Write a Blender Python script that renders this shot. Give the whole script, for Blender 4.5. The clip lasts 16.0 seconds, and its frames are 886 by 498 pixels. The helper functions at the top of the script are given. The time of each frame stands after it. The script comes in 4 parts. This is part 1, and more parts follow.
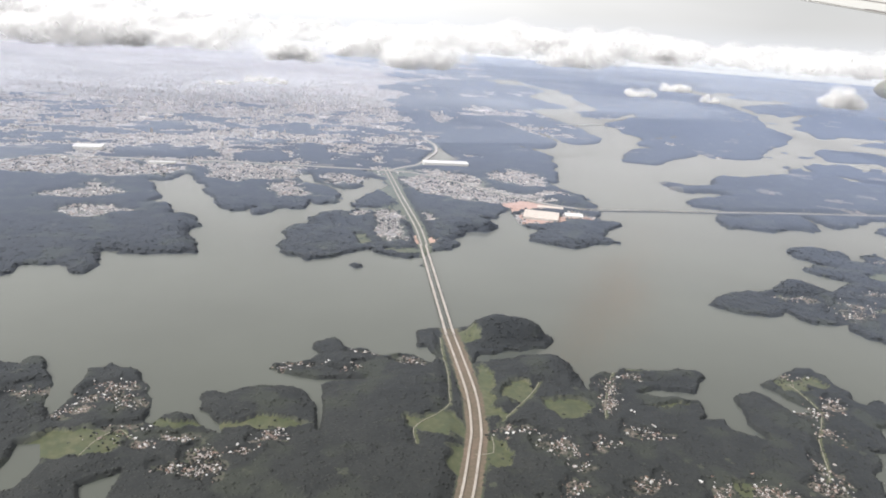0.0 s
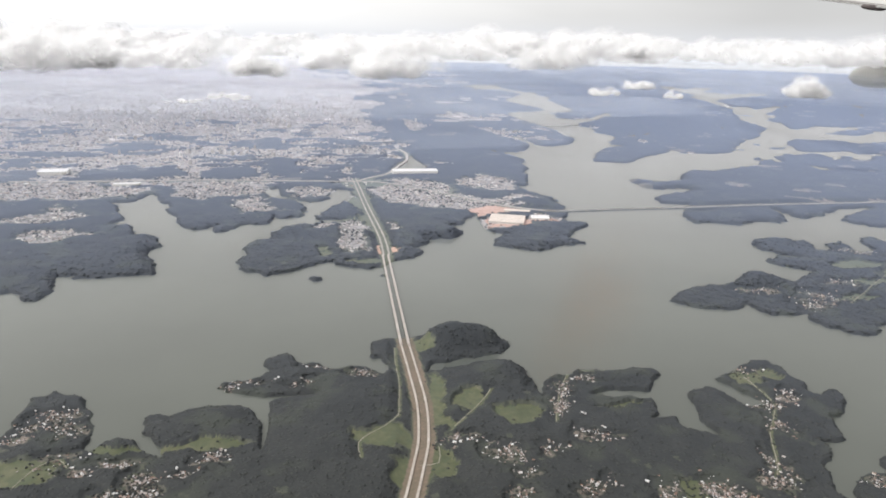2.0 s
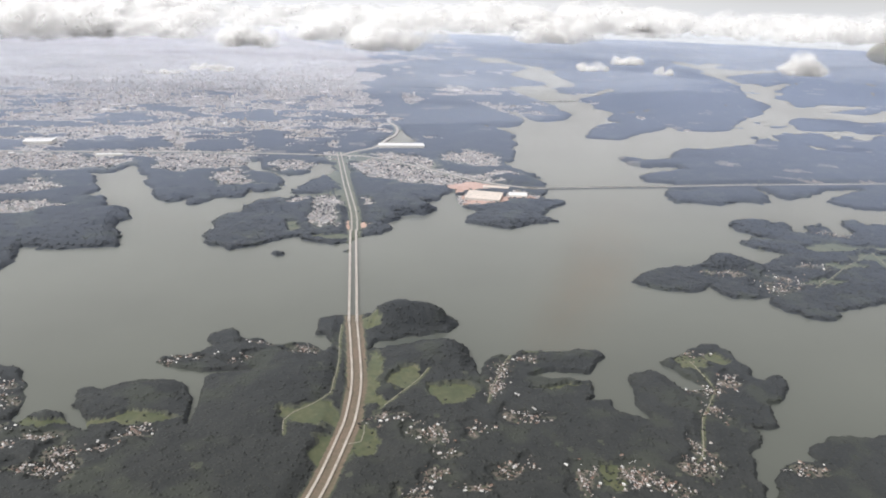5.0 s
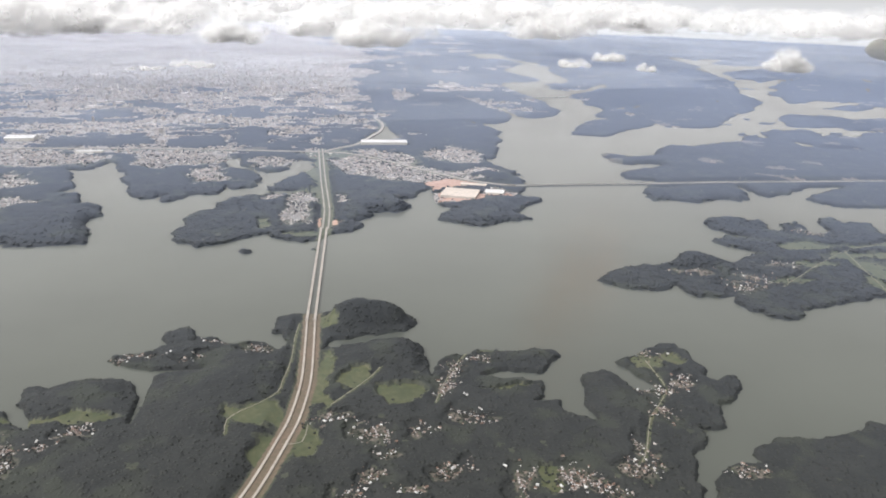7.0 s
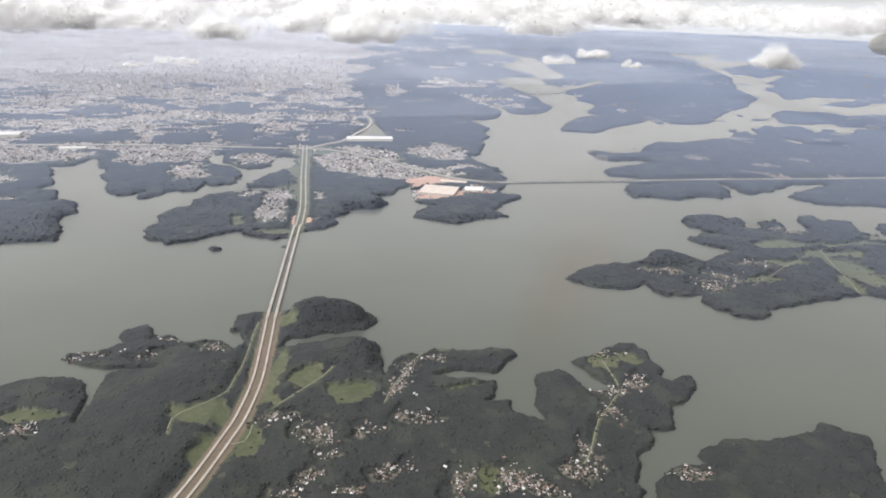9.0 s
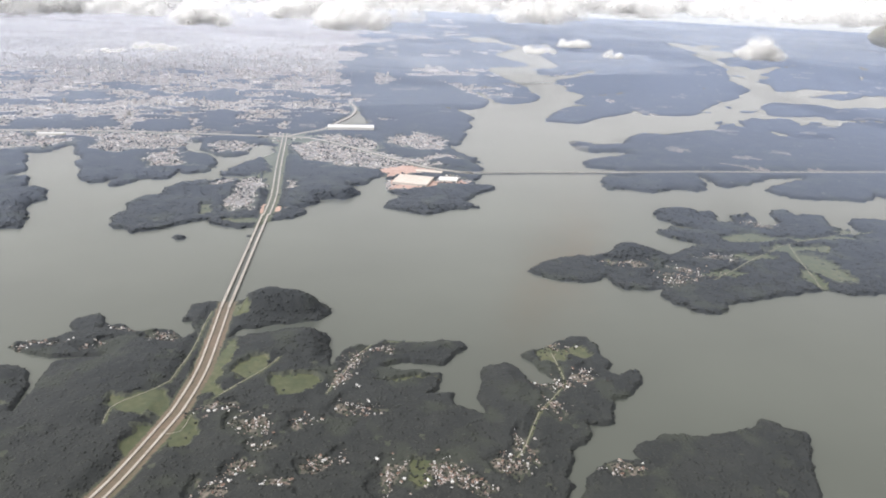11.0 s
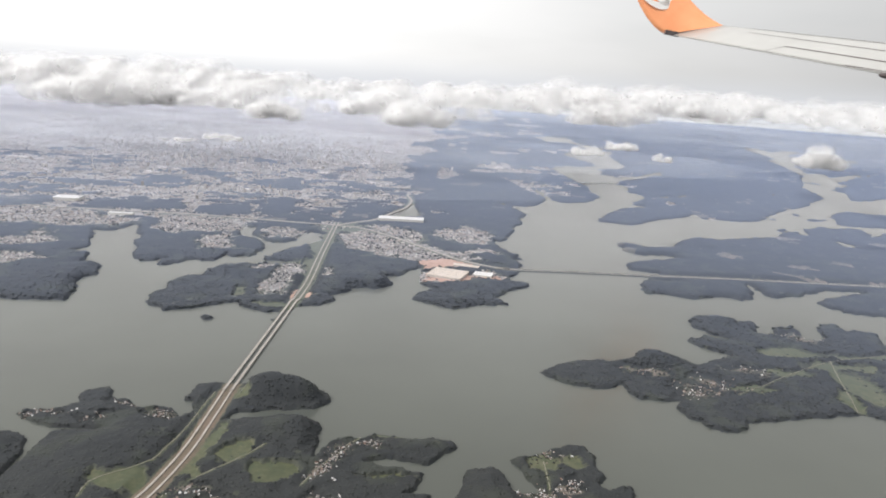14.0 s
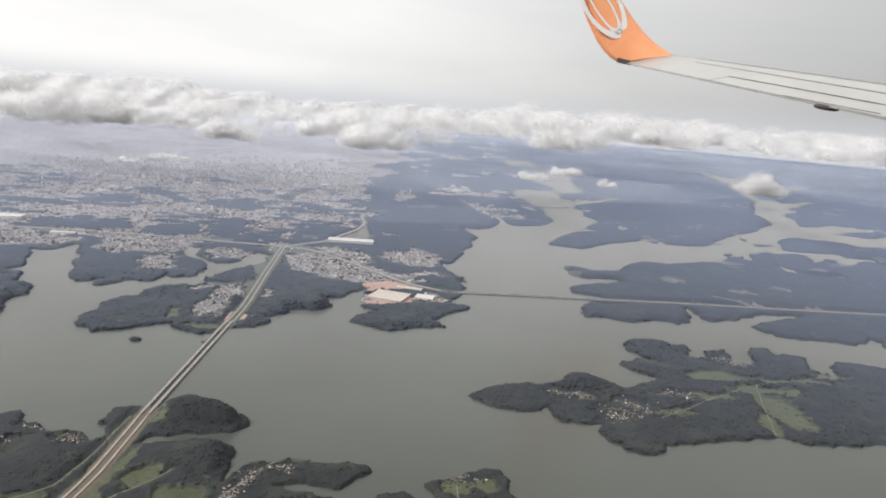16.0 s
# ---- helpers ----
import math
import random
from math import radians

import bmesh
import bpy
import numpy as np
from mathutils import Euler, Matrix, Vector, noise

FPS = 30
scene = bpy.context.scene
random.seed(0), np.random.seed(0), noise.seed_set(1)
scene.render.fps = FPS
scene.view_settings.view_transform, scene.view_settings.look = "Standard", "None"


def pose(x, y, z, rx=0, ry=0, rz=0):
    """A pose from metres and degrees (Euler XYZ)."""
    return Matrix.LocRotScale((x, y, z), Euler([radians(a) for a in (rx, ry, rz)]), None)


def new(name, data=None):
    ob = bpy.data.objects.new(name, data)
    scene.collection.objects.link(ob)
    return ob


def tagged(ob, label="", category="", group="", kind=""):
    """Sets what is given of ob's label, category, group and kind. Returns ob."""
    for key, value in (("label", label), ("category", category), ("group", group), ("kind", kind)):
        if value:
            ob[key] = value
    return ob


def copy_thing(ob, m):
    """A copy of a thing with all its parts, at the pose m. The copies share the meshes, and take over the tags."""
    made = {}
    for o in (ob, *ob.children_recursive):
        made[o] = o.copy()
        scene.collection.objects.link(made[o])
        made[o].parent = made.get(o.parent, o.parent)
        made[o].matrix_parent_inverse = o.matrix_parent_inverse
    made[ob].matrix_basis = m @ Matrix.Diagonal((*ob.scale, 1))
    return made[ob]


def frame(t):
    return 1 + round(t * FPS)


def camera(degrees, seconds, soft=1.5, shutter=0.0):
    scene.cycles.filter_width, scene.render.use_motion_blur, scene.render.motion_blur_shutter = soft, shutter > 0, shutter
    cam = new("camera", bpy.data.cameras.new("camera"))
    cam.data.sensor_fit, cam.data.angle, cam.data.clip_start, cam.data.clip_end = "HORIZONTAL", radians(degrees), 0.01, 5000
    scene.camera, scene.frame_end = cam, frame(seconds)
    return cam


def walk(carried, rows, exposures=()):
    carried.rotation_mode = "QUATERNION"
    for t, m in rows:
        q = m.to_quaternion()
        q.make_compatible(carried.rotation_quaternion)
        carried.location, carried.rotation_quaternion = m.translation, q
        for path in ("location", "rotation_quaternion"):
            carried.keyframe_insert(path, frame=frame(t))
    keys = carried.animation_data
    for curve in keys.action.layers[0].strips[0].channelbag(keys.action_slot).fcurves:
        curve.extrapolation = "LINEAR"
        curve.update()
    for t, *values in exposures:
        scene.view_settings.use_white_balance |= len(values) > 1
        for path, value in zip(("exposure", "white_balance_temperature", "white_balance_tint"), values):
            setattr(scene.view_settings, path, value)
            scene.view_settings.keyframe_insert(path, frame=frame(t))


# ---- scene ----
cam = camera(64.12, 16.0, soft=1.9)
# The land is modelled at one tenth: 1 unit stands for 10 m, so that the horizon fits the camera's reach.
PATH = [
    (0.0, 0.0, 0.0, 160.0, 72.628, -3.86, -6.728),
    (0.5, 5.62, -0.01, 160.19, 72.072, -4.033, -7.385),
    (1.0, 11.28, -0.04, 160.4, 71.816, -4.343, -7.782),
    (1.5, 16.96, -0.07, 160.62, 71.429, -2.454, -7.5),
    (2.0, 22.68, -0.12, 160.87, 73.256, -1.332, -8.178),
    (2.5, 28.43, -0.18, 161.13, 72.408, -1.909, -6.844),
    (3.0, 34.21, -0.26, 161.41, 71.814, -2.146, -7.566),
    (3.5, 40.02, -0.34, 161.71, 71.586, -2.096, -7.144),
    (4.0, 45.87, -0.44, 162.02, 71.254, -1.789, -6.899),
    (6.5, 75.58, -1.11, 163.86, 70.967, -2.049, -6.629),
    (7.0, 81.61, -1.28, 164.28, 70.764, -1.844, -6.572),
    (7.5, 87.68, -1.47, 164.71, 70.889, -1.952, -6.337),
    (8.0, 93.78, -1.66, 165.17, 70.868, -1.983, -6.332),
    (8.5, 99.92, -1.87, 165.64, 70.554, -1.941, -6.153),
    (9.0, 106.08, -2.09, 166.13, 70.386, -1.791, -6.083),
    (11.5, 137.39, -3.38, 168.85, 69.347, -2.489, -5.55),
    (12.0, 143.75, -3.68, 169.45, 69.759, -1.998, -4.94),
    (12.5, 150.14, -3.98, 170.06, 72.459, -1.328, -4.566),
    (13.0, 156.56, -4.3, 170.7, 73.515, -0.347, -3.55),
    (13.5, 163.01, -4.63, 171.35, 74.927, -2.491, -0.26),
    (14.0, 169.5, -4.98, 172.01, 76.54, -3.449, 1.054),
    (14.5, 176.02, -5.33, 172.7, 76.735, -4.184, 0.967),
    (15.0, 182.57, -5.7, 173.4, 76.772, -4.303, 1.199),
    (15.5, 189.15, -6.08, 174.12, 77.335, -4.394, 0.159),
    (16.0, 195.76, -6.47, 174.86, 78.447, -4.393, -1.127),
]
EXPOSURES = [(0, 0.28), (0.5, 0.2), (1.5, 0.16), (9.0, 0.18), (11.5, 0.34), (12.5, 0.32), (13.5, 0.08), (14.5, -0.03), (16.0, -0.2)]
walk(cam, [(t, pose(*row)) for t, *row in PATH], EXPOSURES)

scene.cycles.transparent_max_bounces = 64

# ---- world and sun ----
SUN_TURN, SUN_RISE = -108.0, 40.0
world = bpy.data.worlds.new("sky")
scene.world = world
world.use_nodes = True
wn, wl = world.node_tree.nodes, world.node_tree.links
wn.clear()
w_out = wn.new("ShaderNodeOutputWorld")
w_bg = wn.new("ShaderNodeBackground")
w_sky = wn.new("ShaderNodeTexSky")
w_sky.sky_type, w_sky.sun_disc = "NISHITA", False
w_sky.sun_elevation, w_sky.sun_rotation = radians(SUN_RISE), radians(SUN_TURN)
w_sky.air_density, w_sky.dust_density = 1.0, 3.0
w_bg.inputs["Strength"].default_value = 0.10
# a thin high overcast lies over the blue
w_coord = wn.new("ShaderNodeTexCoord")
w_map = wn.new("ShaderNodeMapping")
w_map.inputs["Scale"].default_value = (1.0, 1.0, 5.0)
w_noise = wn.new("ShaderNodeTexNoise")
w_noise.inputs["Scale"].default_value, w_noise.inputs["Detail"].default_value = 3.0, 6.0
w_ramp = wn.new("ShaderNodeMapRange")
w_ramp.inputs["From Min"].default_value, w_ramp.inputs["From Max"].default_value = 0.25, 0.6
w_ramp.inputs["To Min"].default_value, w_ramp.inputs["To Max"].default_value = 0.86, 0.98
w_mix = wn.new("ShaderNodeMix")
w_mix.data_type = "RGBA"
# the overcast glows towards the sun and dulls away from it
w_dot = wn.new("ShaderNodeVectorMath")
w_dot.operation = "DOT_PRODUCT"
w_span = wn.new("ShaderNodeMapRange")
w_span.inputs["From Min"].default_value = -1.0
w_dot.inputs[1].default_value = (math.sin(radians(SUN_TURN)) * math.cos(radians(SUN_RISE)), math.cos(radians(SUN_TURN)) * math.cos(radians(SUN_RISE)), math.sin(radians(SUN_RISE)))
w_glow = wn.new("ShaderNodeValToRGB")
w_glow.color_ramp.elements[0].position, w_glow.color_ramp.elements[0].color = 0.0, (0.55, 0.55, 0.55, 1)
w_glow.color_ramp.elements[1].position, w_glow.color_ramp.elements[1].color = 1.0, (1.0, 0.985, 0.95, 1)
mid = w_glow.color_ramp.elements.new(0.22)
mid.color = (0.45, 0.45, 0.45, 1)
front = w_glow.color_ramp.elements.new(0.45)
front.color = (0.84, 0.835, 0.83, 1)
w_gain = wn.new("ShaderNodeVectorMath")
w_gain.operation = "SCALE"
w_gain.inputs["Scale"].default_value = 13.4
wl.new(w_coord.outputs["Generated"], w_dot.inputs[0])
wl.new(w_dot.outputs["Value"], w_span.inputs["Value"])
wl.new(w_span.outputs["Result"], w_glow.inputs["Fac"])
wl.new(w_glow.outputs["Color"], w_gain.inputs[0])
wl.new(w_gain.outputs["Vector"], w_mix.inputs["B"])
wl.new(w_coord.outputs["Generated"], w_map.inputs["Vector"])
wl.new(w_map.outputs["Vector"], w_noise.inputs["Vector"])
wl.new(w_noise.outputs["Fac"], w_ramp.inputs["Value"])
wl.new(w_ramp.outputs["Result"], w_mix.inputs["Factor"])
wl.new(w_sky.outputs["Color"], w_mix.inputs["A"])
# the horizon is veiled by pale blue haze
w_sep = wn.new("ShaderNodeSeparateXYZ")
w_low = wn.new("ShaderNodeMapRange")
w_low.interpolation_type = "SMOOTHSTEP"
w_low.inputs["From Min"].default_value, w_low.inputs["From Max"].default_value = -0.012, 0.035
w_low.inputs["To Min"].default_value, w_low.inputs["To Max"].default_value = 0.85, 0.0
w_haze = wn.new("ShaderNodeMix")
w_haze.data_type = "RGBA"
w_haze.inputs["B"].default_value = (7.3, 7.5, 7.9, 1)
wl.new(w_coord.outputs["Generated"], w_sep.inputs["Vector"])
wl.new(w_sep.outputs["Z"], w_low.inputs["Value"])
wl.new(w_low.outputs["Result"], w_haze.inputs["Factor"])
wl.new(w_mix.outputs["Result"], w_haze.inputs["A"])
wl.new(w_haze.outputs["Result"], w_bg.inputs["Color"])
wl.new(w_bg.outputs["Background"], w_out.inputs["Surface"])

sun = new("sun", bpy.data.lights.new("sun", "SUN"))
sun.data.energy, sun.data.angle, sun.data.color = 3.3, radians(4.0), (1.0, 0.97, 0.94)
sun.matrix_world = pose(0, 0, 600, 90 - SUN_RISE, 0, 180 - SUN_TURN)

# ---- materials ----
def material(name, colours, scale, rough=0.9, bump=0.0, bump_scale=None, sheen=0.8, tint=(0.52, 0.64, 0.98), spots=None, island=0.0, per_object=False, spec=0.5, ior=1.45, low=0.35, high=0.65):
    """Two-scale noise between colours; optional patches of a third colour, relief, and variation per piece."""
    m = bpy.data.materials.new(name)
    m.use_nodes = True
    n, l = m.node_tree.nodes, m.node_tree.links
    b = n["Principled BSDF"]
    geo = n.new("ShaderNodeNewGeometry")
    fine = n.new("ShaderNodeTexNoise")
    fine.inputs["Scale"].default_value, fine.inputs["Detail"].default_value = scale, 5.0
    coarse = n.new("ShaderNodeTexNoise")
    coarse.inputs["Scale"].default_value, coarse.inputs["Detail"].default_value = scale * 0.09, 4.0
    l.new(geo.outputs["Position"], fine.inputs["Vector"])
    l.new(geo.outputs["Position"], coarse.inputs["Vector"])
    add = n.new("ShaderNodeMath")
    add.operation = "MULTIPLY_ADD"
    l.new(fine.outputs["Fac"], add.inputs[0])
    add.inputs[1].default_value = 0.55
    half = n.new("ShaderNodeMath")
    half.operation = "MULTIPLY"
    half.inputs[1].default_value = 0.45
    l.new(coarse.outputs["Fac"], half.inputs[0])
    l.new(half.outputs[0], add.inputs[2])
    fac = add.outputs[0]
    if island or per_object:
        rnd = geo.outputs["Random Per Island"]
        if per_object:
            rnd = n.new("ShaderNodeObjectInfo").outputs["Random"]
        shift = n.new("ShaderNodeMath")
        shift.operation = "MULTIPLY_ADD"
        l.new(rnd, shift.inputs[0])
        shift.inputs[1].default_value = island or 0.5
        sub = n.new("ShaderNodeMath")
        sub.operation = "SUBTRACT"
        l.new(fac, sub.inputs[0])
        sub.inputs[1].default_value = (island or 0.5) / 2
        l.new(sub.outputs[0], shift.inputs[2])
        fac = shift.outputs[0]
    ramp = n.new("ShaderNodeValToRGB")
    el = ramp.color_ramp.elements
    while len(el) < len(colours):
        el.new(0.5)
    for i, c in enumerate(colours):
        el[i].position = low + (high - low) * i / max(1, len(colours) - 1)
        el[i].color = (*c, 1)
    l.new(fac, ramp.inputs["Fac"])
    out = ramp.outputs["Color"]
    if spots:
        colour, at, size = spots
        blot = n.new("ShaderNodeTexNoise")
        blot.inputs["Scale"].default_value, blot.inputs["Detail"].default_value = size, 3.0
        l.new(geo.outputs["Position"], blot.inputs["Vector"])
        step = n.new("ShaderNodeMapRange")
        step.inputs["From Min"].default_value, step.inputs["From Max"].default_value = at, at + 0.08
        l.new(blot.outputs["Fac"], step.inputs["Value"])
        mix = n.new("ShaderNodeMix")
        mix.data_type = "RGBA"
        l.new(step.outputs["Result"], mix.inputs["Factor"])
        l.new(out, mix.inputs["A"])
        mix.inputs["B"].default_value = (*colour, 1)
        out = mix.outputs["Result"]
    l.new(out, b.inputs["Base Color"])
    b.inputs["Roughness"].default_value = rough
    b.inputs["Specular IOR Level"].default_value = spec
    b.inputs["IOR"].default_value = ior
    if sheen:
        # low-angle sheen painted in as distance haze; it follows the land, not each bump
        haze_sheen = n.new("ShaderNodeBsdfSheen")
        haze_sheen.inputs["Color"].default_value = (tint[0] * sheen, tint[1] * sheen, tint[2] * sheen, 1)
        haze_sheen.inputs["Roughness"].default_value = 0.28
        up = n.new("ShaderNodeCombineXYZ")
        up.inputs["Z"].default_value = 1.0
        l.new(up.outputs["Vector"], haze_sheen.inputs["Normal"])
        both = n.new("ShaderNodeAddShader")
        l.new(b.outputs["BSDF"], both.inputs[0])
        l.new(haze_sheen.outputs[0], both.inputs[1])
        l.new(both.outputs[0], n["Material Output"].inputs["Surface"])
    if bump:
        rel = n.new("ShaderNodeTexNoise")
        rel.inputs["Scale"].default_value, rel.inputs["Detail"].default_value = bump_scale or scale, 4.0
        l.new(geo.outputs["Position"], rel.inputs["Vector"])
        bp = n.new("ShaderNodeBump")
        bp.inputs["Strength"].default_value, bp.inputs["Distance"].default_value = 1.0, bump
        l.new(rel.outputs["Fac"], bp.inputs["Height"])
        l.new(bp.outputs["Normal"], b.inputs["Normal"])
    return m


# greyer haze sheen shared by the town, road and roof materials
PALE_HAZE = dict(sheen=1.02, tint=(0.72, 0.72, 0.92))
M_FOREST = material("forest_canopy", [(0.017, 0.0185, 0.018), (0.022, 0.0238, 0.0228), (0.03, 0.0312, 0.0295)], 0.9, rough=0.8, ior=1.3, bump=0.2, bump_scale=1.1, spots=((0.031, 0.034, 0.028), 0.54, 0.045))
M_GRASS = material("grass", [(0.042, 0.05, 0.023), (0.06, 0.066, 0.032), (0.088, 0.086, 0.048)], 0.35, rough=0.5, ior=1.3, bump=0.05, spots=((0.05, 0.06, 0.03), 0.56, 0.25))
M_URBAN = material("town_ground", [(0.13, 0.13, 0.13), (0.17, 0.167, 0.167), (0.215, 0.21, 0.21)], 0.6, rough=0.6, ior=1.3, bump=0.1, spots=((0.05, 0.06, 0.045), 0.52, 0.09), **PALE_HAZE)
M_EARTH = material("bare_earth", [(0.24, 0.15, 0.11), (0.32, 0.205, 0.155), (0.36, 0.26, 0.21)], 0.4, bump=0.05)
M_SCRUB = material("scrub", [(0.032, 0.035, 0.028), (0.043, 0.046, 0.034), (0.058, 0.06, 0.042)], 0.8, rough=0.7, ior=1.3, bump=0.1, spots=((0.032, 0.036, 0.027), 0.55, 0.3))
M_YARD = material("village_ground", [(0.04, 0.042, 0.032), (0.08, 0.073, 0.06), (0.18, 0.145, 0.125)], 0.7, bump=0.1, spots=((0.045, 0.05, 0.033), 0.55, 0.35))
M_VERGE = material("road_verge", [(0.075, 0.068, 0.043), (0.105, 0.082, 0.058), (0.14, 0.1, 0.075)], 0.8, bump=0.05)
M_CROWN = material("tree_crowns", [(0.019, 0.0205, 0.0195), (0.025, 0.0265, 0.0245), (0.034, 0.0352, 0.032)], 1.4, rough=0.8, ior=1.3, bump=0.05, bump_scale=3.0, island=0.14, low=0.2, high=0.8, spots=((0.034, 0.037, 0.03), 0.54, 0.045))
M_ROAD = material("concrete_road", [(0.23, 0.2, 0.175), (0.29, 0.26, 0.23), (0.35, 0.32, 0.29)], 1.2, rough=0.8, **PALE_HAZE)
M_ASPHALT = material("old_asphalt", [(0.17, 0.16, 0.14), (0.23, 0.215, 0.195), (0.29, 0.27, 0.245)], 0.8, rough=0.85, **PALE_HAZE)
M_CREAM = material("cream_metal_roof", [(0.36, 0.31, 0.26), (0.46, 0.4, 0.35)], 0.4, rough=0.6, **PALE_HAZE)
M_CONCRETE = material("concrete", [(0.3, 0.29, 0.27), (0.42, 0.4, 0.38)], 1.5, rough=0.85)
M_TRACK = material("dirt_track", [(0.17, 0.16, 0.125), (0.27, 0.25, 0.21)], 1.2)
M_BUILDING = material("city_walls_and_roofs", [(0.16, 0.157, 0.154), (0.2, 0.195, 0.19), (0.25, 0.24, 0.233), (0.26, 0.215, 0.195), (0.44, 0.43, 0.42)], 0.8, island=1.0, low=0.1, high=0.9, **PALE_HAZE)
M_TOWER = material("tower_block", [(0.28, 0.27, 0.265), (0.36, 0.345, 0.34), (0.5, 0.485, 0.48)], 0.5, island=0.8, **PALE_HAZE)
M_TILE = material("roof_tiles", [(0.13, 0.08, 0.06), (0.2, 0.14, 0.115), (0.27, 0.25, 0.24), (0.5, 0.5, 0.5)], 1.2, per_object=True, island=1.0, low=0.1, high=0.9, **PALE_HAZE)
M_COTTAGE = material("cottage_roofs", [(0.1, 0.075, 0.06), (0.2, 0.14, 0.12), (0.26, 0.23, 0.22), (0.46, 0.45, 0.45)], 1.0, island=1.0, low=0.1, high=0.9, **PALE_HAZE)
M_WALL = material("plaster_wall", [(0.3, 0.27, 0.24), (0.5, 0.48, 0.45)], 1.0, per_object=True)
M_METAL = material("white_metal_roof", [(0.46, 0.45, 0.44), (0.56, 0.55, 0.54)], 0.5, rough=0.6)
M_ORANGE = material("orange_paint", [(0.86, 0.33, 0.15), (0.9, 0.4, 0.2)], 0.05, rough=0.4, sheen=0.0)
M_WHITE = material("white_aircraft_paint", [(0.34, 0.34, 0.33), (0.38, 0.38, 0.37)], 0.03, rough=0.4, sheen=0.0)
M_OVAL = material("white_marking", [(0.74, 0.73, 0.71), (0.8, 0.79, 0.78)], 0.05, rough=0.5, sheen=0.0)
M_FAIRING = material("grey_aircraft_paint", [(0.24, 0.24, 0.225), (0.28, 0.28, 0.265)], 0.03, rough=0.45, sheen=0.0)
M_DARK = material("dark_seal", [(0.05, 0.04, 0.04), (0.1, 0.08, 0.08)], 0.2, rough=0.6, sheen=0.0)

def vapour(name, cover):
    """Cloud droplets: white, shading evened by bent normals; cover is how much a skin hides."""
    m = bpy.data.materials.new(name)
    m.use_nodes = True
    n, l = m.node_tree.nodes, m.node_tree.links
    n.remove(n["Principled BSDF"])
    dif, tra, both = n.new("ShaderNodeBsdfDiffuse"), n.new("ShaderNodeBsdfTranslucent"), n.new("ShaderNodeMixShader")
    dif.inputs["Color"].default_value = tra.inputs["Color"].default_value = (0.88, 0.88, 0.888, 1)
    both.inputs["Fac"].default_value = 0.5
    # normals lean up and sunward, standing in for light scattered within the vapour
    geo = n.new("ShaderNodeNewGeometry")
    bend, unit = n.new("ShaderNodeVectorMath"), n.new("ShaderNodeVectorMath")
    bend.operation, unit.operation = "MULTIPLY_ADD", "NORMALIZE"
    bend.inputs[1].default_value, bend.inputs[2].default_value = (0.4, 0.4, 0.4), (-0.35, -0.2, 0.6)
    l.new(geo.outputs["Normal"], bend.inputs[0])
    l.new(bend.outputs[0], unit.inputs[0])
    l.new(unit.outputs[0], dif.inputs["Normal"])
    l.new(dif.outputs[0], both.inputs[1])
    l.new(tra.outputs[0], both.inputs[2])
    last = both
    if cover < 1:
        cle, mix, puff, thin = n.new("ShaderNodeBsdfTransparent"), n.new("ShaderNodeMixShader"), n.new("ShaderNodeTexNoise"), n.new("ShaderNodeMapRange")
        puff.inputs["Scale"].default_value, puff.inputs["Detail"].default_value = 0.06, 5.0
        l.new(geo.outputs["Position"], puff.inputs["Vector"])
        thin.inputs["From Min"].default_value, thin.inputs["From Max"].default_value = 0.35, 0.65
        thin.inputs["To Min"].default_value, thin.inputs["To Max"].default_value = 0.3 * cover, 1.7 * cover
        l.new(puff.outputs["Fac"], thin.inputs["Value"])
        l.new(thin.outputs["Result"], mix.inputs["Fac"])
        l.new(cle.outputs[0], mix.inputs[1])
        l.new(both.outputs[0], mix.inputs[2])
        last = mix
    l.new(last.outputs[0], n["Material Output"].inputs["Surface"])
    return m


M_CLOUD = vapour("cloud_vapour", 0.17)
M_WISP = vapour("cloud_wisps", 0.08)

# pale see-through skin that lays haze over the distant land
M_HAZE = bpy.data.materials.new("thin_haze")
M_HAZE.use_nodes = True
_n, _l = M_HAZE.node_tree.nodes, M_HAZE.node_tree.links
_n.remove(_n["Principled BSDF"])
_dif, _cle, _mix = (_n.new("ShaderNode" + k) for k in ("BsdfDiffuse", "BsdfTransparent", "MixShader"))
_dif.inputs["Color"].default_value = (0.66, 0.7, 0.79, 1)
_mix.inputs["Fac"].default_value = 0.023
_l.new(_cle.outputs[0], _mix.inputs[1])
_l.new(_dif.outputs[0], _mix.inputs[2])
_l.new(_mix.outputs[0], _n["Material Output"].inputs["Surface"])

M_WATER = bpy.data.materials.new("lake_water")
M_WATER.use_nodes = True
_n, _l = M_WATER.node_tree.nodes, M_WATER.node_tree.links
_b = _n["Principled BSDF"]
_geo = _n.new("ShaderNodeNewGeometry")
_big = _n.new("ShaderNodeTexNoise")
_big.inputs["Scale"].default_value, _big.inputs["Detail"].default_value = 0.006, 4.0
_l.new(_geo.outputs["Position"], _big.inputs["Vector"])
_ramp = _n.new("ShaderNodeValToRGB")
_ramp.color_ramp.elements[0].position, _ramp.color_ramp.elements[0].color = 0.35, (0.056, 0.061, 0.051, 1)
_ramp.color_ramp.elements[1].position, _ramp.color_ramp.elements[1].color = 0.65, (0.069, 0.075, 0.063, 1)
_l.new(_big.outputs["Fac"], _ramp.inputs["Fac"])
_l.new(_ramp.outputs["Color"], _b.inputs["Base Color"])
_b.inputs["IOR"].default_value = 1.33
_b.inputs["Roughness"].default_value = 0.22
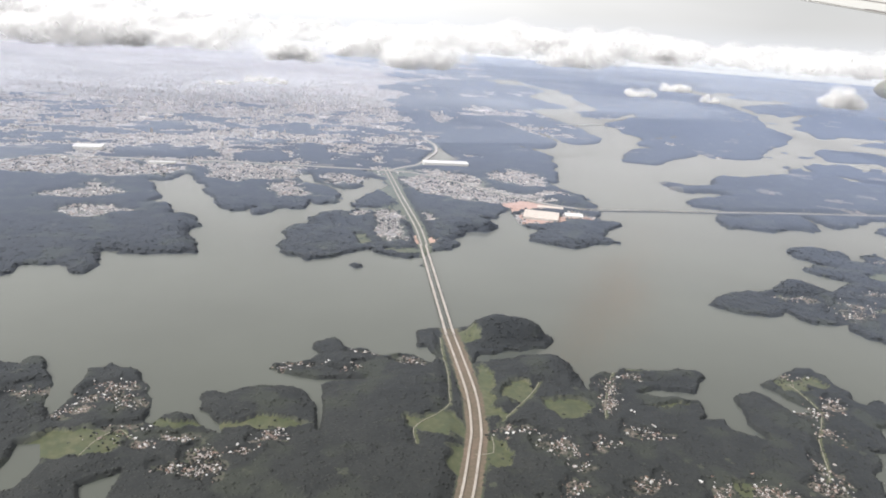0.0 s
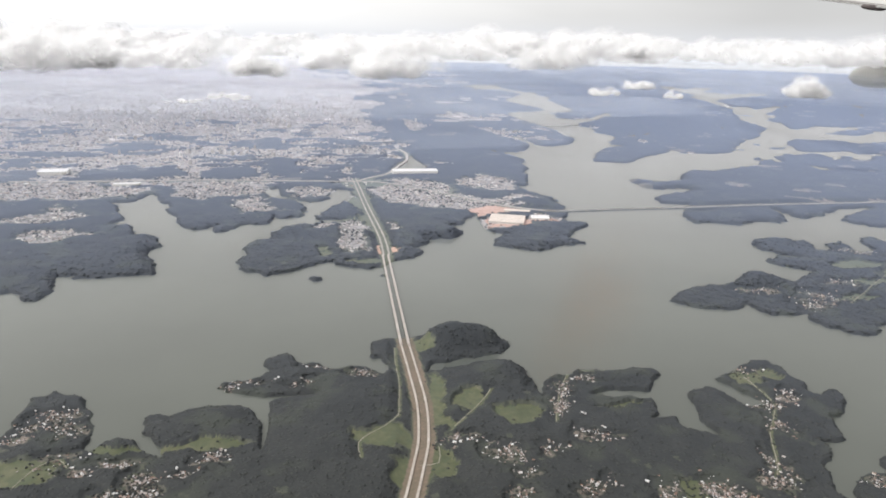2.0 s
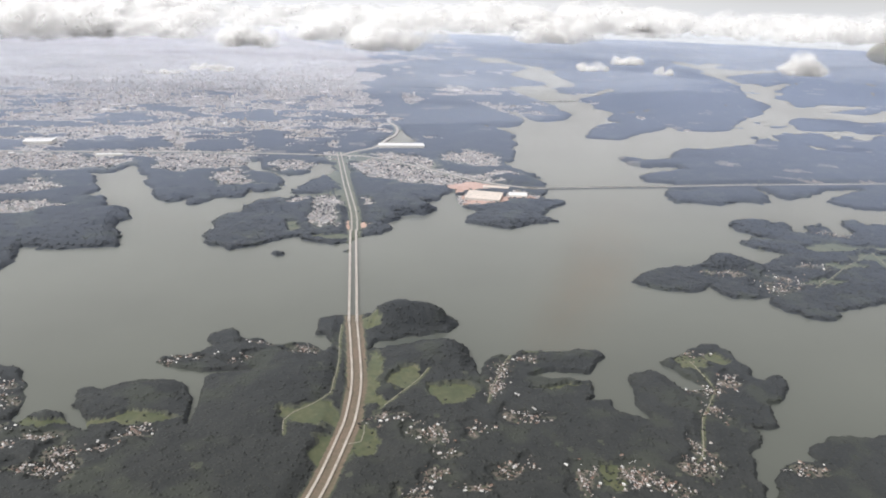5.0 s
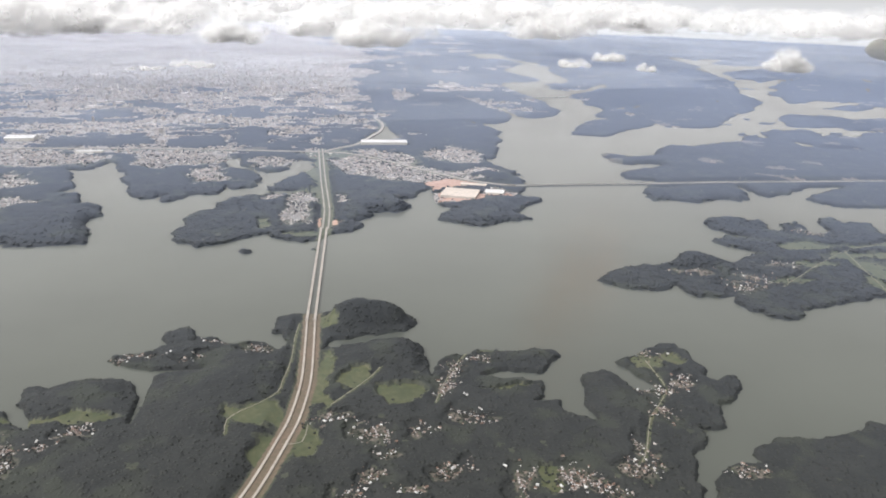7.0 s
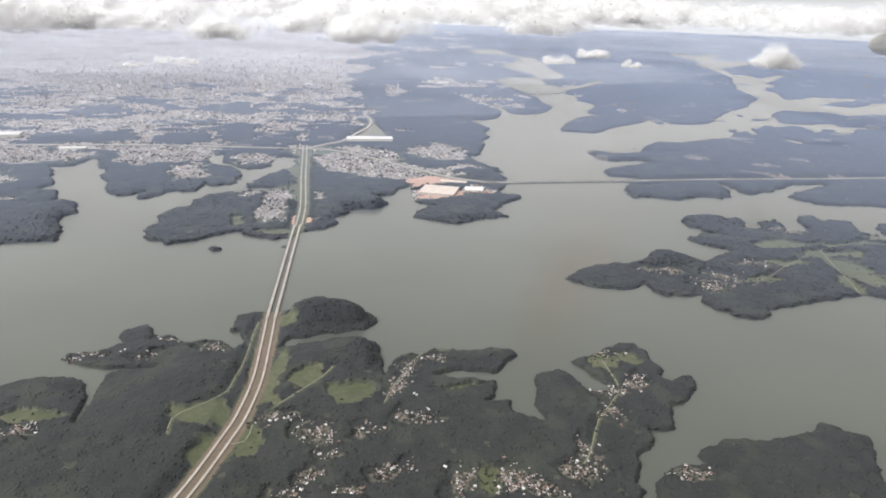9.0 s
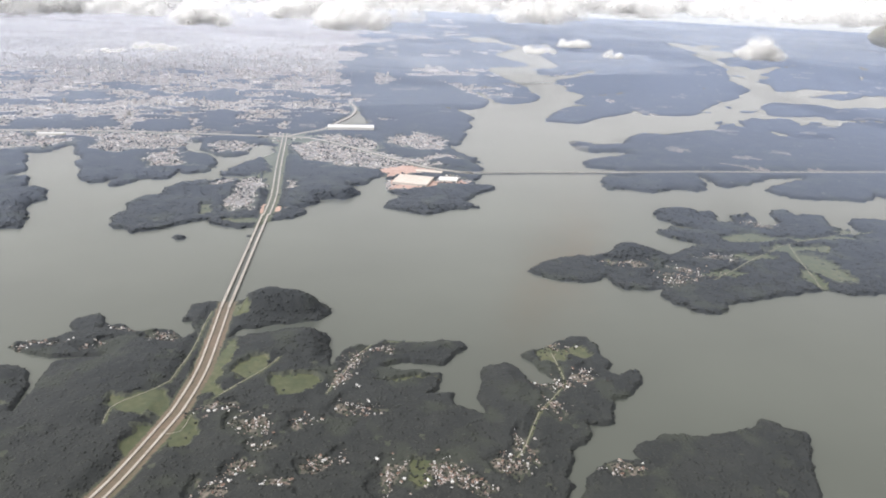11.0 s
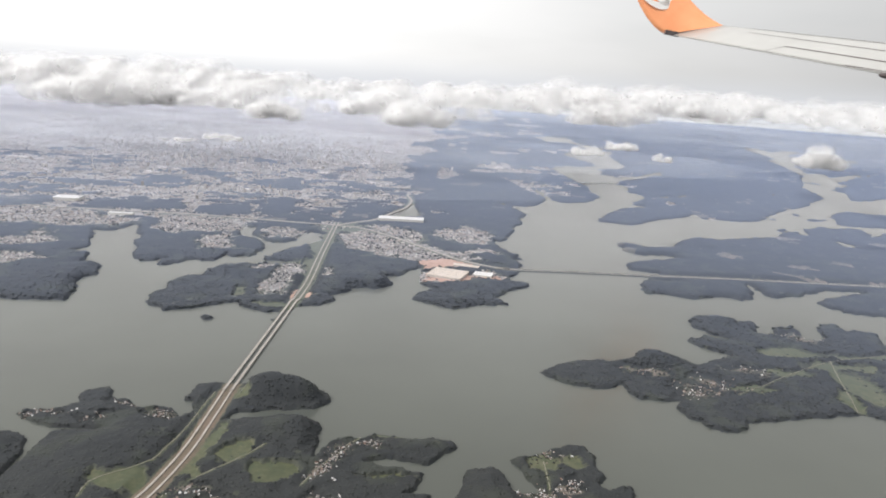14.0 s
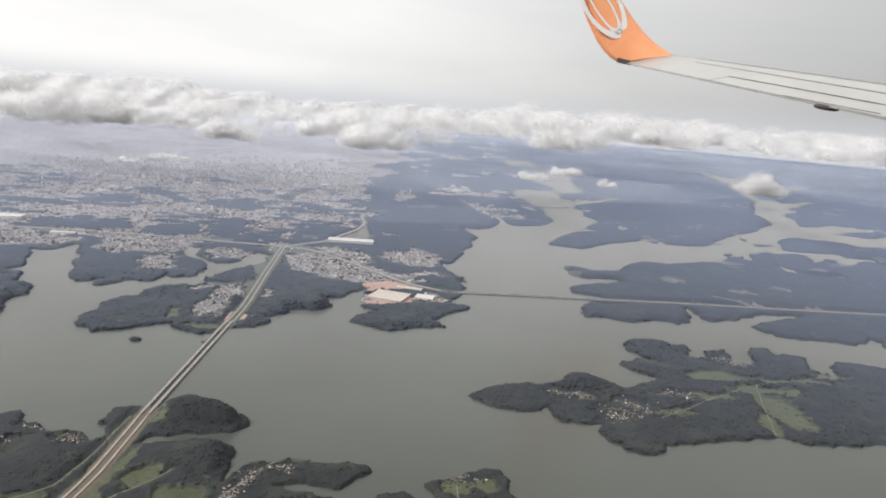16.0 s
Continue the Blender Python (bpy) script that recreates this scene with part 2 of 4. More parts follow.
# sheen put on the water to stand in for distance haze
_b.inputs["Sheen Weight"].default_value, _b.inputs["Sheen Roughness"].default_value = 0.6, 0.3
_b.inputs["Sheen Tint"].default_value = (0.93, 0.93, 1.0, 1)
_wave = _n.new("ShaderNodeTexNoise")
_wave.inputs["Scale"].default_value, _wave.inputs["Detail"].default_value = 1.3, 4.0
_l.new(_geo.outputs["Position"], _wave.inputs["Vector"])
_bump = _n.new("ShaderNodeBump")
_bump.inputs["Strength"].default_value, _bump.inputs["Distance"].default_value = 0.3, 0.03
_l.new(_wave.outputs["Fac"], _bump.inputs["Height"])
_l.new(_bump.outputs["Normal"], _b.inputs["Normal"])


# ---- mesh helpers ----
def mesh_object(name, verts, faces, material_, smooth=False, parent=None, label=""):
    """One mesh object from arrays of corners and faces."""
    me = bpy.data.meshes.new(name)
    me.from_pydata([tuple(v) for v in verts], [], [tuple(f) for f in faces])
    for m in material_ if isinstance(material_, (list, tuple)) else (material_,):
        me.materials.append(m)
    if smooth:
        me.polygons.foreach_set("use_smooth", [True] * len(me.polygons))
    ob = new(name, me)
    if parent:
        ob.parent = parent
    if label:
        ob["label"] = label
    return ob


def quick_mesh(name, verts, loops, sides, material_, smooth=False, indices=None):
    """A large mesh from flat numpy arrays, all faces with the same number of sides."""
    me = bpy.data.meshes.new(name)
    count = len(loops) // sides
    me.vertices.add(len(verts))
    me.vertices.foreach_set("co", np.ascontiguousarray(verts, dtype=np.float32).ravel())
    me.loops.add(len(loops))
    me.loops.foreach_set("vertex_index", np.ascontiguousarray(loops, dtype=np.int32))
    me.polygons.add(count)
    me.polygons.foreach_set("loop_start", np.arange(count, dtype=np.int32) * sides)
    for m in material_ if isinstance(material_, (list, tuple)) else (material_,):
        me.materials.append(m)
    if indices is not None:
        me.polygons.foreach_set("material_index", np.ascontiguousarray(indices, dtype=np.int32))
    me.polygons.foreach_set("use_smooth", np.full(count, smooth))
    me.update(calc_edges=True)
    me.validate()
    return new(name, me)


def box(bm, x0, x1, y0, y1, z0, z1):
    v = [bm.verts.new(c) for c in ((x0, y0, z0), (x1, y0, z0), (x1, y1, z0), (x0, y1, z0), (x0, y0, z1), (x1, y0, z1), (x1, y1, z1), (x0, y1, z1))]
    for f in ((3, 2, 1, 0), (4, 5, 6, 7), (0, 1, 5, 4), (1, 2, 6, 5), (2, 3, 7, 6), (3, 0, 4, 7)):
        bm.faces.new([v[i] for i in f])


def part(name, bm, material_, parent=None, label="", smooth=False):
    """Links a bmesh as one mesh object, under a thing or a part."""
    me = bpy.data.meshes.new(name)
    bm.to_mesh(me)
    bm.free()
    me.materials.append(material_)
    if smooth:
        me.polygons.foreach_set("use_smooth", [True] * len(me.polygons))
    ob = new(name, me)
    if parent:
        ob.parent = parent
    if label:
        ob["label"] = label
    return ob


def value_noise(x, y, scale, seed=0):
    """Smooth noise from 0 to 1 on a lattice of the given spacing."""
    u, v = np.asarray(x) / scale, np.asarray(y) / scale
    i, j = np.floor(u), np.floor(v)
    fu, fv = u - i, v - j
    fu, fv = fu * fu * (3 - 2 * fu), fv * fv * (3 - 2 * fv)

    def h(a, b):
        k = np.sin(a * 127.1 + b * 311.7 + seed * 74.7) * 43758.5453
        return k - np.floor(k)

    return (h(i, j) * (1 - fu) + h(i + 1, j) * fu) * (1 - fv) + (h(i, j + 1) * (1 - fu) + h(i + 1, j + 1) * fu) * fv


def fractal(x, y, scale, seed=0, octaves=4):
    out, amp, total = 0.0, 1.0, 0.0
    for k in range(octaves):
        out = out + amp * value_noise(x, y, scale / 2 ** k, seed + k)
        total += amp
        amp *= 0.5
    return out / total


def smooth_step(x, a, b):
    t = np.clip((x - a) / (b - a), 0, 1)
    return t * t * (3 - 2 * t)


def spline(points, step):
    """Evenly spaced points on a smooth line through the given ones."""
    p = np.array(points, float)
    q = np.vstack([2 * p[0] - p[1], p, 2 * p[-1] - p[-2]])
    out = []
    for a, b, c, d in zip(q, q[1:], q[2:], q[3:]):
        n = max(2, int(np.linalg.norm(c - b) / step))
        for t in np.arange(n) / n:
            out.append(0.5 * (2 * b + (c - a) * t + (2 * a - 5 * b + 4 * c - d) * t * t + (3 * b - a - 3 * c + d) * t ** 3))
    out.append(p[-1])
    return np.array(out)

# ---- the lie of the land ----
# shorelines of the lake's capes and islands
LAND = {
    "north_middle": [(60, 780), (110, 690), (200, 690), (222, 742), (200, 800), (150, 890), (60, 860)],
    "far_hills": [(-600, 2700), (330, 2330), (480, 2480), (690, 2520), (1000, 2700), (1180, 2560), (1500, 2450), (4500, 2500), (3600, 4600), (-2500, 4700)],
    "south_west": [(-172.3, 302.3), (-163.4, 307.8), (-157.2, 315.2), (-148.6, 312), (-147.8, 318.9), (-141.2, 320.8), (-135.3, 313.9), (-133.4, 306.2), (-127.9, 296.7), (-123.3, 284.8), (-122, 274.5), (-118.1, 268.8), (-115.5, 279.8), (-116.3, 289.5), (-115.3, 298.8), (-118.2, 308.5), (-110.8, 308.6), (-108, 315.5), (-102.2, 308.8), (-93, 306.6), (-89, 297), (-84.4, 288.9), (-80.9, 277.3), (-80.8, 270), (-79.8, 263), (-77.4, 260.4), (-74.2, 266.2), (-69, 269.7), (-62.5, 267), (-59.5, 262.9), (-55.5, 258.6), (-48.9, 253.6), (20, 240), (20, 40), (-400, 40), (-400, 330)],
    "south_middle": [(-40, 120), (-52.5, 251.6), (-49.1, 254.4), (-51.1, 261.1), (-55, 267.2), (-59.4, 273.5), (-62.2, 284), (-59.3, 287.8), (-52, 284.8), (-45.2, 291), (-34.4, 293.7), (-22.9, 291.7), (-16.3, 286), (-13.1, 277.7), (-11.4, 263.9), (-10.5, 254.8), (-9, 268.3), (-9.9, 277.7), (-9.9, 287.7), (-11.4, 293.4), (-9, 297.2), (-18.5, 301.5), (-27.9, 305.3), (-37, 309.7), (-34.9, 314.4), (-27.7, 317.6), (-17.5, 318.3), (-12.9, 325.9), (-16.9, 332.3), (-16.4, 337.8), (-9.7, 343.5), (-2.3, 342.3), (-0.7, 334.1), (10.8, 333.1), (19.7, 324.1), (25.6, 328.1), (34.3, 328.3), (39.4, 320.7), (42.1, 318.1), (45.4, 327.1), (52.4, 313.4), (54, 285.3), (100, 120)],
    "south_hill": [(50.3, 319.5), (44.9, 328.4), (42.3, 334.3), (37.4, 336.9), (36.2, 347.4), (37.8, 356.3), (42.3, 358.3), (51.2, 358.6), (55.9, 359.9), (60.3, 359.3), (67.4, 360.7), (72.8, 361.7), (80.3, 366), (86.7, 361.4), (99, 355.6), (108.9, 354.4), (112.8, 346.7), (109.5, 338), (95.8, 332.8), (78.5, 330.4), (67.1, 324.9), (63.1, 316.6), (76.7, 321.4), (95.6, 326.3), (108.6, 324), (113.3, 315.5), (114.2, 299.3), (116, 289.8), (115.2, 275.2), (160, 160), (70, 150)],
    "south_village": [(116, 289.8), (118.7, 301.2), (126.7, 307.8), (135.2, 308.6), (138.9, 313.6), (154.3, 311.3), (179.6, 309.8), (182, 304.7), (174.6, 295.8), (165.8, 286.8), (158.2, 288.9), (151.4, 291.1), (138.3, 285.6), (143.1, 284), (157.1, 280.8), (166.8, 279.8), (163, 267.6), (158.5, 262.8), (170.5, 264.2), (168.1, 258.6), (170.7, 253), (191.8, 238.1), (146.6, 174.4), (71, 177.5), (96.4, 265.5)],
    "south_east": [(180.9, 244.1), (179.8, 254.6), (180.5, 265.9), (183.5, 281.4), (189.1, 285.4), (197.4, 286.8), (202.9, 281.9), (203.7, 272.4), (210.1, 268.8), (216.4, 270.1), (211.6, 282.3), (207.1, 295.8), (211, 300.3), (220.5, 304.8), (231.8, 309.4), (236, 314.3), (244.6, 312.9), (244.2, 307.8), (247.7, 304.8), (244.6, 295), (248, 290.1), (249.1, 286.7), (245.8, 277.9), (248.9, 274.7), (252.8, 278.7), (259.6, 280.2), (257.6, 268.6), (252, 260.2), (245.4, 255.8), (238.5, 254.2), (235.9, 244.4), (232.8, 237.5), (228, 236.1), (222.6, 237.8), (222.3, 230.8), (218.6, 223.5), (211.1, 220.9), (210.3, 215), (207.6, 206.9), (203.9, 203.2), (206.5, 200), (202.8, 191.9), (192.6, 173.7), (129.2, 167.5), (135.5, 223.1)],
    "south_tongue": [(200.4, 173.3), (207.4, 194), (211, 203.5), (218.5, 211), (228.3, 214.3), (236.4, 213), (235.6, 218.6), (238.4, 224.2), (247, 225.4), (250.8, 229.7), (264, 226.3), (268.4, 225.4), (270.7, 227.4), (288.4, 229.9), (296.2, 237.3), (302.7, 235.8), (304.1, 231.1), (312.1, 227.6), (309.1, 216.4), (299.9, 203), (296.4, 190.6), (285.6, 168.9)],
    "cape": [(232.3, 402.2), (235.3, 407.7), (248.7, 418.9), (266.3, 428.4), (288.6, 428.3), (290.6, 429), (299.5, 438.5), (313.6, 441.9), (324, 443.1), (332.1, 436.5), (340.5, 432.1), (350.5, 440.5), (370.9, 453), (360.1, 459.4), (352.1, 466.6), (346.8, 475.6), (350.8, 483.5), (362.6, 488.9), (381.9, 486.6), (367.9, 499.5), (362.4, 511), (361.5, 517.8), (370.7, 533.2), (384.4, 540.2), (401.9, 536.8), (405.3, 526.5), (418.3, 533.1), (417.9, 521.7), (406.6, 508.1), (409.5, 472.3), (364.1, 355.9), (360.7, 355.5), (340.2, 351.5), (337.3, 344.7), (329.8, 338.7), (320.6, 338.8), (315.8, 343.2), (307.6, 353.9), (304.4, 363.1), (311, 374), (300.7, 372.6), (287.7, 373.7), (281, 382.6), (281, 392.9), (273.2, 387), (262.6, 383.8), (249.3, 385.8), (239.6, 392.4)],
    "cape_east": [(391.3, 491.8), (406.6, 508.1), (413.2, 501.9), (420.9, 507), (432.6, 522.6), (444.1, 526.1), (446.1, 514.2), (437.8, 496.7), (448.5, 496.3), (457.2, 503.9), (460.4, 521.4), (475.3, 539), (486.1, 537), (485.8, 521), (495, 526.7), (506.7, 522.4), (503.8, 506.3), (498.4, 492.4), (507.7, 487.1), (503.9, 472.2), (504.9, 468.2), (512.7, 484.7), (518.2, 504.1), (529.4, 514), (550.8, 511.7), (577.7, 504.5), (675.3, 512.6), (551.1, 365), (501.4, 371), (477.6, 372.1), (450, 364.3), (429.3, 363), (413.3, 370.7), (383.3, 363.2), (360.7, 355.5), (347.4, 373.2)],
    "long_island": [(502.4, 601), (515.7, 615.4), (554, 632.9), (574.3, 650.4), (616, 664), (718.6, 678), (897, 703), (765.9, 560.5), (648, 577.9), (597.3, 556.4), (605.6, 575.4), (599.2, 584.7), (586.9, 565.8), (567.2, 561.9), (545.8, 567.8), (522.3, 570.5), (502.7, 581.7)],
    "causeway_island": [(347.8, 617.8), (357.8, 634.9), (457.2, 667.6), (458.7, 648.1), (452.5, 620.7), (443.1, 597.9), (430, 590.1), (413.3, 601.3), (388.2, 585.7), (375, 592.7), (349.9, 593.7), (345.8, 603.1)],
    "dark_island": [(367, 790.2), (375.9, 802.4), (395.6, 785.3), (430.7, 793.1), (447.7, 831), (481.2, 860.8), (507.6, 853.1), (595.1, 898.8), (620, 930), (647, 949), (639, 918), (644, 915), (661, 950), (660, 964), (703, 1001), (708, 987), (743, 999), (759, 996), (754, 967), (740, 939), (758, 949), (785, 979), (801, 971), (772, 946), (784, 934), (809, 944), (829, 973), (884, 987), (1300, 960), (1151, 977), (906, 713), (718.9, 678.1), (669.2, 674.4), (572.4, 646.4), (531.4, 642.6), (501.4, 624.8), (482.4, 611.7), (464.3, 606), (460.1, 622.5), (461.4, 644.9), (454.1, 658.8), (360, 639.6), (378.9, 668.5), (354.2, 674.8), (353.9, 696.8), (370.2, 713), (418.7, 736), (419, 748.7), (377.1, 744.3), (366.5, 754.3)],
    "reed_island": [(774, 1110), (803, 1144), (840, 1167), (850, 1161), (850, 1149), (880, 1146), (903, 1142), (907, 1124), (909, 1113), (942, 1116), (985, 1121), (1500, 1130), (1300, 960), (888, 993), (841, 989), (823, 992), (825, 1022), (798, 1014), (769, 1012), (744, 1009), (739, 1019), (758, 1063), (760, 1085)],
    "islet_a": [(704, 1108), (716, 1110), (718, 1087), (708, 1074), (704, 1091)],
    "islet_b": [(706, 1047), (727, 1060), (747, 1067), (727, 1039), (709, 1037)],
    "islet_c": [(625, 957), (641, 967), (634, 948), (616, 934)],
    "islet_d": [(-0.8, 463), (3.1, 466.4), (9, 465.1), (8, 459.4), (2.6, 458.4)],
    "far_east": [(1317, 2734), (1322, 2650), (1234, 2487), (1253, 2420), (1340, 2523), (1428, 2527), (1286, 2361), (1227, 2256), (1285, 2212), (1388, 2241), (1444, 2217), (1312, 2123), (1214, 2061), (1114, 1967), (1079, 1850), (1050, 1760), (1091, 1755), (1068, 1686), (1170, 1772), (1275, 1836), (1153, 1729), (1075, 1627), (1032, 1596), (1033, 1531), (979, 1491), (950, 1448), (954, 1393), (914, 1312), (921, 1290), (946, 1309), (979, 1346), (1022, 1336), (1080, 1320), (1032, 1289), (989, 1269), (944, 1241), (938, 1219), (976, 1216), (978, 1196), (1028, 1230), (1073, 1265), (1097, 1268), (2400, 1350), (4500, 2500), (3600, 4300), (1400, 4300)],
    "north_east": [(141.4, 824.6), (251.3, 682.4), (245.3, 701.7), (230.4, 729.6), (224.3, 760.1), (236.2, 778.1), (247.9, 817.3), (254.5, 834.7), (248.4, 851.9), (262.6, 871.3), (266.9, 898.6), (264, 910), (274, 932), (275, 967), (261, 994), (263, 1009), (281, 1006), (301, 1028), (316, 1066), (323, 1106), (313, 1160), (311, 1199), (326, 1155), (328, 1095), (340, 1069), (358, 1071), (384, 1085), (412, 1135), (417, 1173), (412, 1213), (416, 1242), (415, 1310), (404, 1358), (398, 1438), (387, 1537), (407, 1574), (470, 1598), (504, 1629), (509, 1679), (484, 1753), (463, 1879), (511, 1992), (573, 2101), (559, 2240), (528, 2296), (460, 2273), (470, 2420), (300, 2500), (300, 4400), (-300, 4400)],
    "north_point": [(103.7, 700.6), (129.1, 617.6), (135.8, 629.1), (150.3, 629.3), (146.8, 591.3), (152.7, 577.1), (162.7, 565.1), (149, 552), (145.1, 536.3), (161.2, 524.2), (178.5, 519.7), (202.7, 531.4), (222.3, 537.5), (217.1, 547), (211.1, 553.5), (233.6, 582.7), (244.1, 591.8), (245.5, 603.1), (230.7, 606.9), (230.5, 622.7), (241.8, 645.8), (245.8, 672.6), (237.5, 706.6), (222.4, 724.4), (202.2, 756.7), (144.2, 849.4)],
    "north_bridge": [(-53.7, 539.7), (-47.7, 559.8), (-41.9, 563.1), (-31.1, 560), (-34.9, 576.4), (-28.4, 597.6), (-14.1, 610.8), (-1.6, 607.3), (4.6, 615), (19.2, 615.3), (27.4, 621.3), (23.1, 625.1), (6.1, 622.8), (2.6, 630.7), (5.3, 649.4), (22, 690.6), (39.6, 721.2), (40, 790), (78, 806), (149.3, 701.8), (144.8, 623.7), (137.6, 623.6), (130, 600.1), (119, 598), (125.1, 573), (121.2, 561.1), (115.5, 557.8), (94.3, 556), (91.5, 543.2), (81, 531), (85.5, 523.7), (82.6, 513.6), (76.4, 506.7), (60.3, 497.4), (53.1, 484.5), (37.4, 483.4), (27.2, 486), (18.7, 491.2), (15.5, 500.3), (7.8, 497.7), (-2.8, 490), (-10.9, 481.4), (-19.3, 475.4), (-28.2, 473.2), (-35.2, 479.2), (-43.7, 482.9), (-48.7, 489.1), (-50.8, 500.6), (-49.8, 515.3), (-46.8, 525.1)],
    "north_west": [(-207.1, 427.8), (-203.8, 436.1), (-204, 446.7), (-196.8, 449.5), (-189.5, 447.9), (-183.4, 453.9), (-177.1, 448.9), (-169.2, 433.5), (-161.2, 434.1), (-159.8, 444.8), (-157.2, 452.7), (-163.1, 473.2), (-166.9, 482.8), (-159.8, 483.4), (-150.8, 478), (-139.1, 475.3), (-121.5, 478.2), (-103.2, 479.8), (-103.5, 488.7), (-108.2, 504.3), (-116.3, 520.5), (-120, 532), (-117.5, 540), (-114.6, 548.3), (-120.3, 564.2), (-129, 580.5), (-138.4, 582.8), (-144.1, 578.4), (-150.5, 605.4), (-156.4, 618.4), (-170.7, 616.2), (-166.2, 633.4), (-167.8, 641.7), (-176.6, 665), (-184.4, 687.6), (-193.9, 698.4), (-201.2, 702.1), (-190, 800), (-500, 4400), (-4500, 3800), (-3500, 700)],
    "north_city": [(-217.8, 700.7), (-195.1, 701.6), (-173.9, 707.4), (-164.5, 743.8), (-154.7, 718.1), (-139.1, 684.9), (-135.1, 662.6), (-129, 647.9), (-121.9, 641.9), (-120.6, 629.9), (-114.8, 612.7), (-107.9, 603.5), (-98.5, 596.5), (-91.4, 600.2), (-82.8, 611.4), (-84.9, 596.7), (-81.6, 586.1), (-74, 586.3), (-67.2, 595.2), (-63.7, 609.9), (-55.2, 613.8), (-45.3, 612.1), (-38.9, 616.1), (-35.3, 637.9), (-29.4, 630), (-13.1, 636.4), (-9.7, 657.6), (-10.9, 677.7), (-17.5, 694), (-29.5, 708.2), (-40.8, 710.3), (-49.8, 717.5), (-51.4, 735.7), (-57.1, 757.4), (-45.3, 763.7), (-38.5, 736.3), (-29.6, 715.8), (-17.8, 703.7), (-6, 696.8), (4.6, 699.7), (11.8, 709.9), (16.7, 747.1), (23, 755.8), (31.3, 747.8), (39.6, 721.2), (60, 800), (300, 1500), (300, 4400), (-1500, 4400), (-500, 900)],
    "far_middle": [(561, 2355), (577, 2224), (628, 2138), (599, 2053), (623, 2006), (589, 1897), (575, 1644), (557, 1605), (495, 1570), (483, 1463), (511, 1439), (552, 1466), (642, 1588), (629, 1541), (561, 1448), (501, 1382), (482, 1328), (499, 1284), (479, 1243), (504, 1184), (476, 1142), (458, 1093), (473, 1078), (427, 1046), (377, 954), (372, 932), (408, 918), (427, 927), (468, 975), (509, 1003), (540, 1036), (532, 1000), (584, 995), (624, 1009), (683, 1094), (722, 1140), (782, 1193), (820, 1254), (864, 1305), (899, 1458), (969, 1618), (1010, 1687), (1034, 1769), (1082, 2026), (1062, 2038), (1146, 2153), (1184, 2471), (1253, 2681), (1190, 4300), (700, 4300)],
    "islet_e": [(49.1, 464.6), (54, 471.6), (53.9, 462.2)],
    "islet_f": [(946, 1558), (975, 1574), (975, 1542), (949, 1527)],
    "islet_g": [(641, 1036), (652, 1042), (657, 1032), (644, 1026)],
}

PONDS = {
    "inlet": [(-12, 296), (8, 299), (10, 300.5), (-12, 299.5)],
    "pond_a": [(-121.4, 247.4), (-113.7, 248.1), (-108.8, 235.7), (-110, 225.7), (-112.6, 218.9), (-119, 216.6), (-121.1, 229.2), (-120.1, 237.6)],
    "pond_b": [(-90.3, 221.4), (-81, 227.6), (-78.7, 229.6), (-79.2, 219.2), (-79.7, 212.6), (-87.7, 214)],
    "pond_c": [(669.2, 895.9), (676, 884.4), (683.6, 873.2), (676, 857.6), (665.3, 860.6)],
    "pond_d": [(1488, 1899), (1475, 1851), (1442, 1762), (1425, 1772)],
    "pond_e": [(1309, 1625), (1315, 1615), (1238, 1515)],
    "pond_f": [(323, 1221), (336, 1259), (348, 1276), (344, 1253)],
    "pond_g": [(241, 1042), (254, 1023), (251, 1008)],
    "pond_h": [(557, 1205), (590, 1244), (578, 1214)],
    "pond_i": [(527, 1194), (541, 1189), (547, 1210)],
    "pond_j": [(770, 1315), (786, 1334), (769, 1299)],
}


def shore_distance(x, y, outlines):
    """Distance to the nearest shore: positive on land, negative on water."""
    best = np.full(x.shape, -40.0)
    for outline in outlines.values():
        p = np.array(outline, float)
        lo, hi = p.min(0) - 40, p.max(0) + 40
        near = np.flatnonzero((x > lo[0]) & (x < hi[0]) & (y > lo[1]) & (y < hi[1]))
        if not len(near):
            continue
        qx, qy = x[near], y[near]
        d2 = np.full(len(near), 1e12)
        inside = np.zeros(len(near), bool)
        for (ax, ay), (bx, by) in zip(p, np.roll(p, -1, 0)):
            ex, ey = bx - ax, by - ay
            t = np.clip(((qx - ax) * ex + (qy - ay) * ey) / (ex * ex + ey * ey + 1e-9), 0, 1)
            d2 = np.minimum(d2, (qx - ax - t * ex) ** 2 + (qy - ay - t * ey) ** 2)
            if ay != by:
                inside ^= ((ay > qy) != (by > qy)) & (qx < ex * (qy - ay) / (by - ay) + ax)
        d = np.sqrt(d2)
        best[near] = np.maximum(best[near], np.where(inside, d, -d))
    return best


def line_distance(x, y, line):
    """Distance to a polyline."""
    p = np.array(line, float)
    d2 = np.full(x.shape, 1e12)
    for (ax, ay), (bx, by) in zip(p, p[1:]):
        ex, ey = bx - ax, by - ay
        t = np.clip(((x - ax) * ex + (y - ay) * ey) / (ex * ex + ey * ey + 1e-9), 0, 1)
        d2 = np.minimum(d2, (x - ax - t * ex) ** 2 + (y - ay - t * ey) ** 2)
    return np.sqrt(d2)


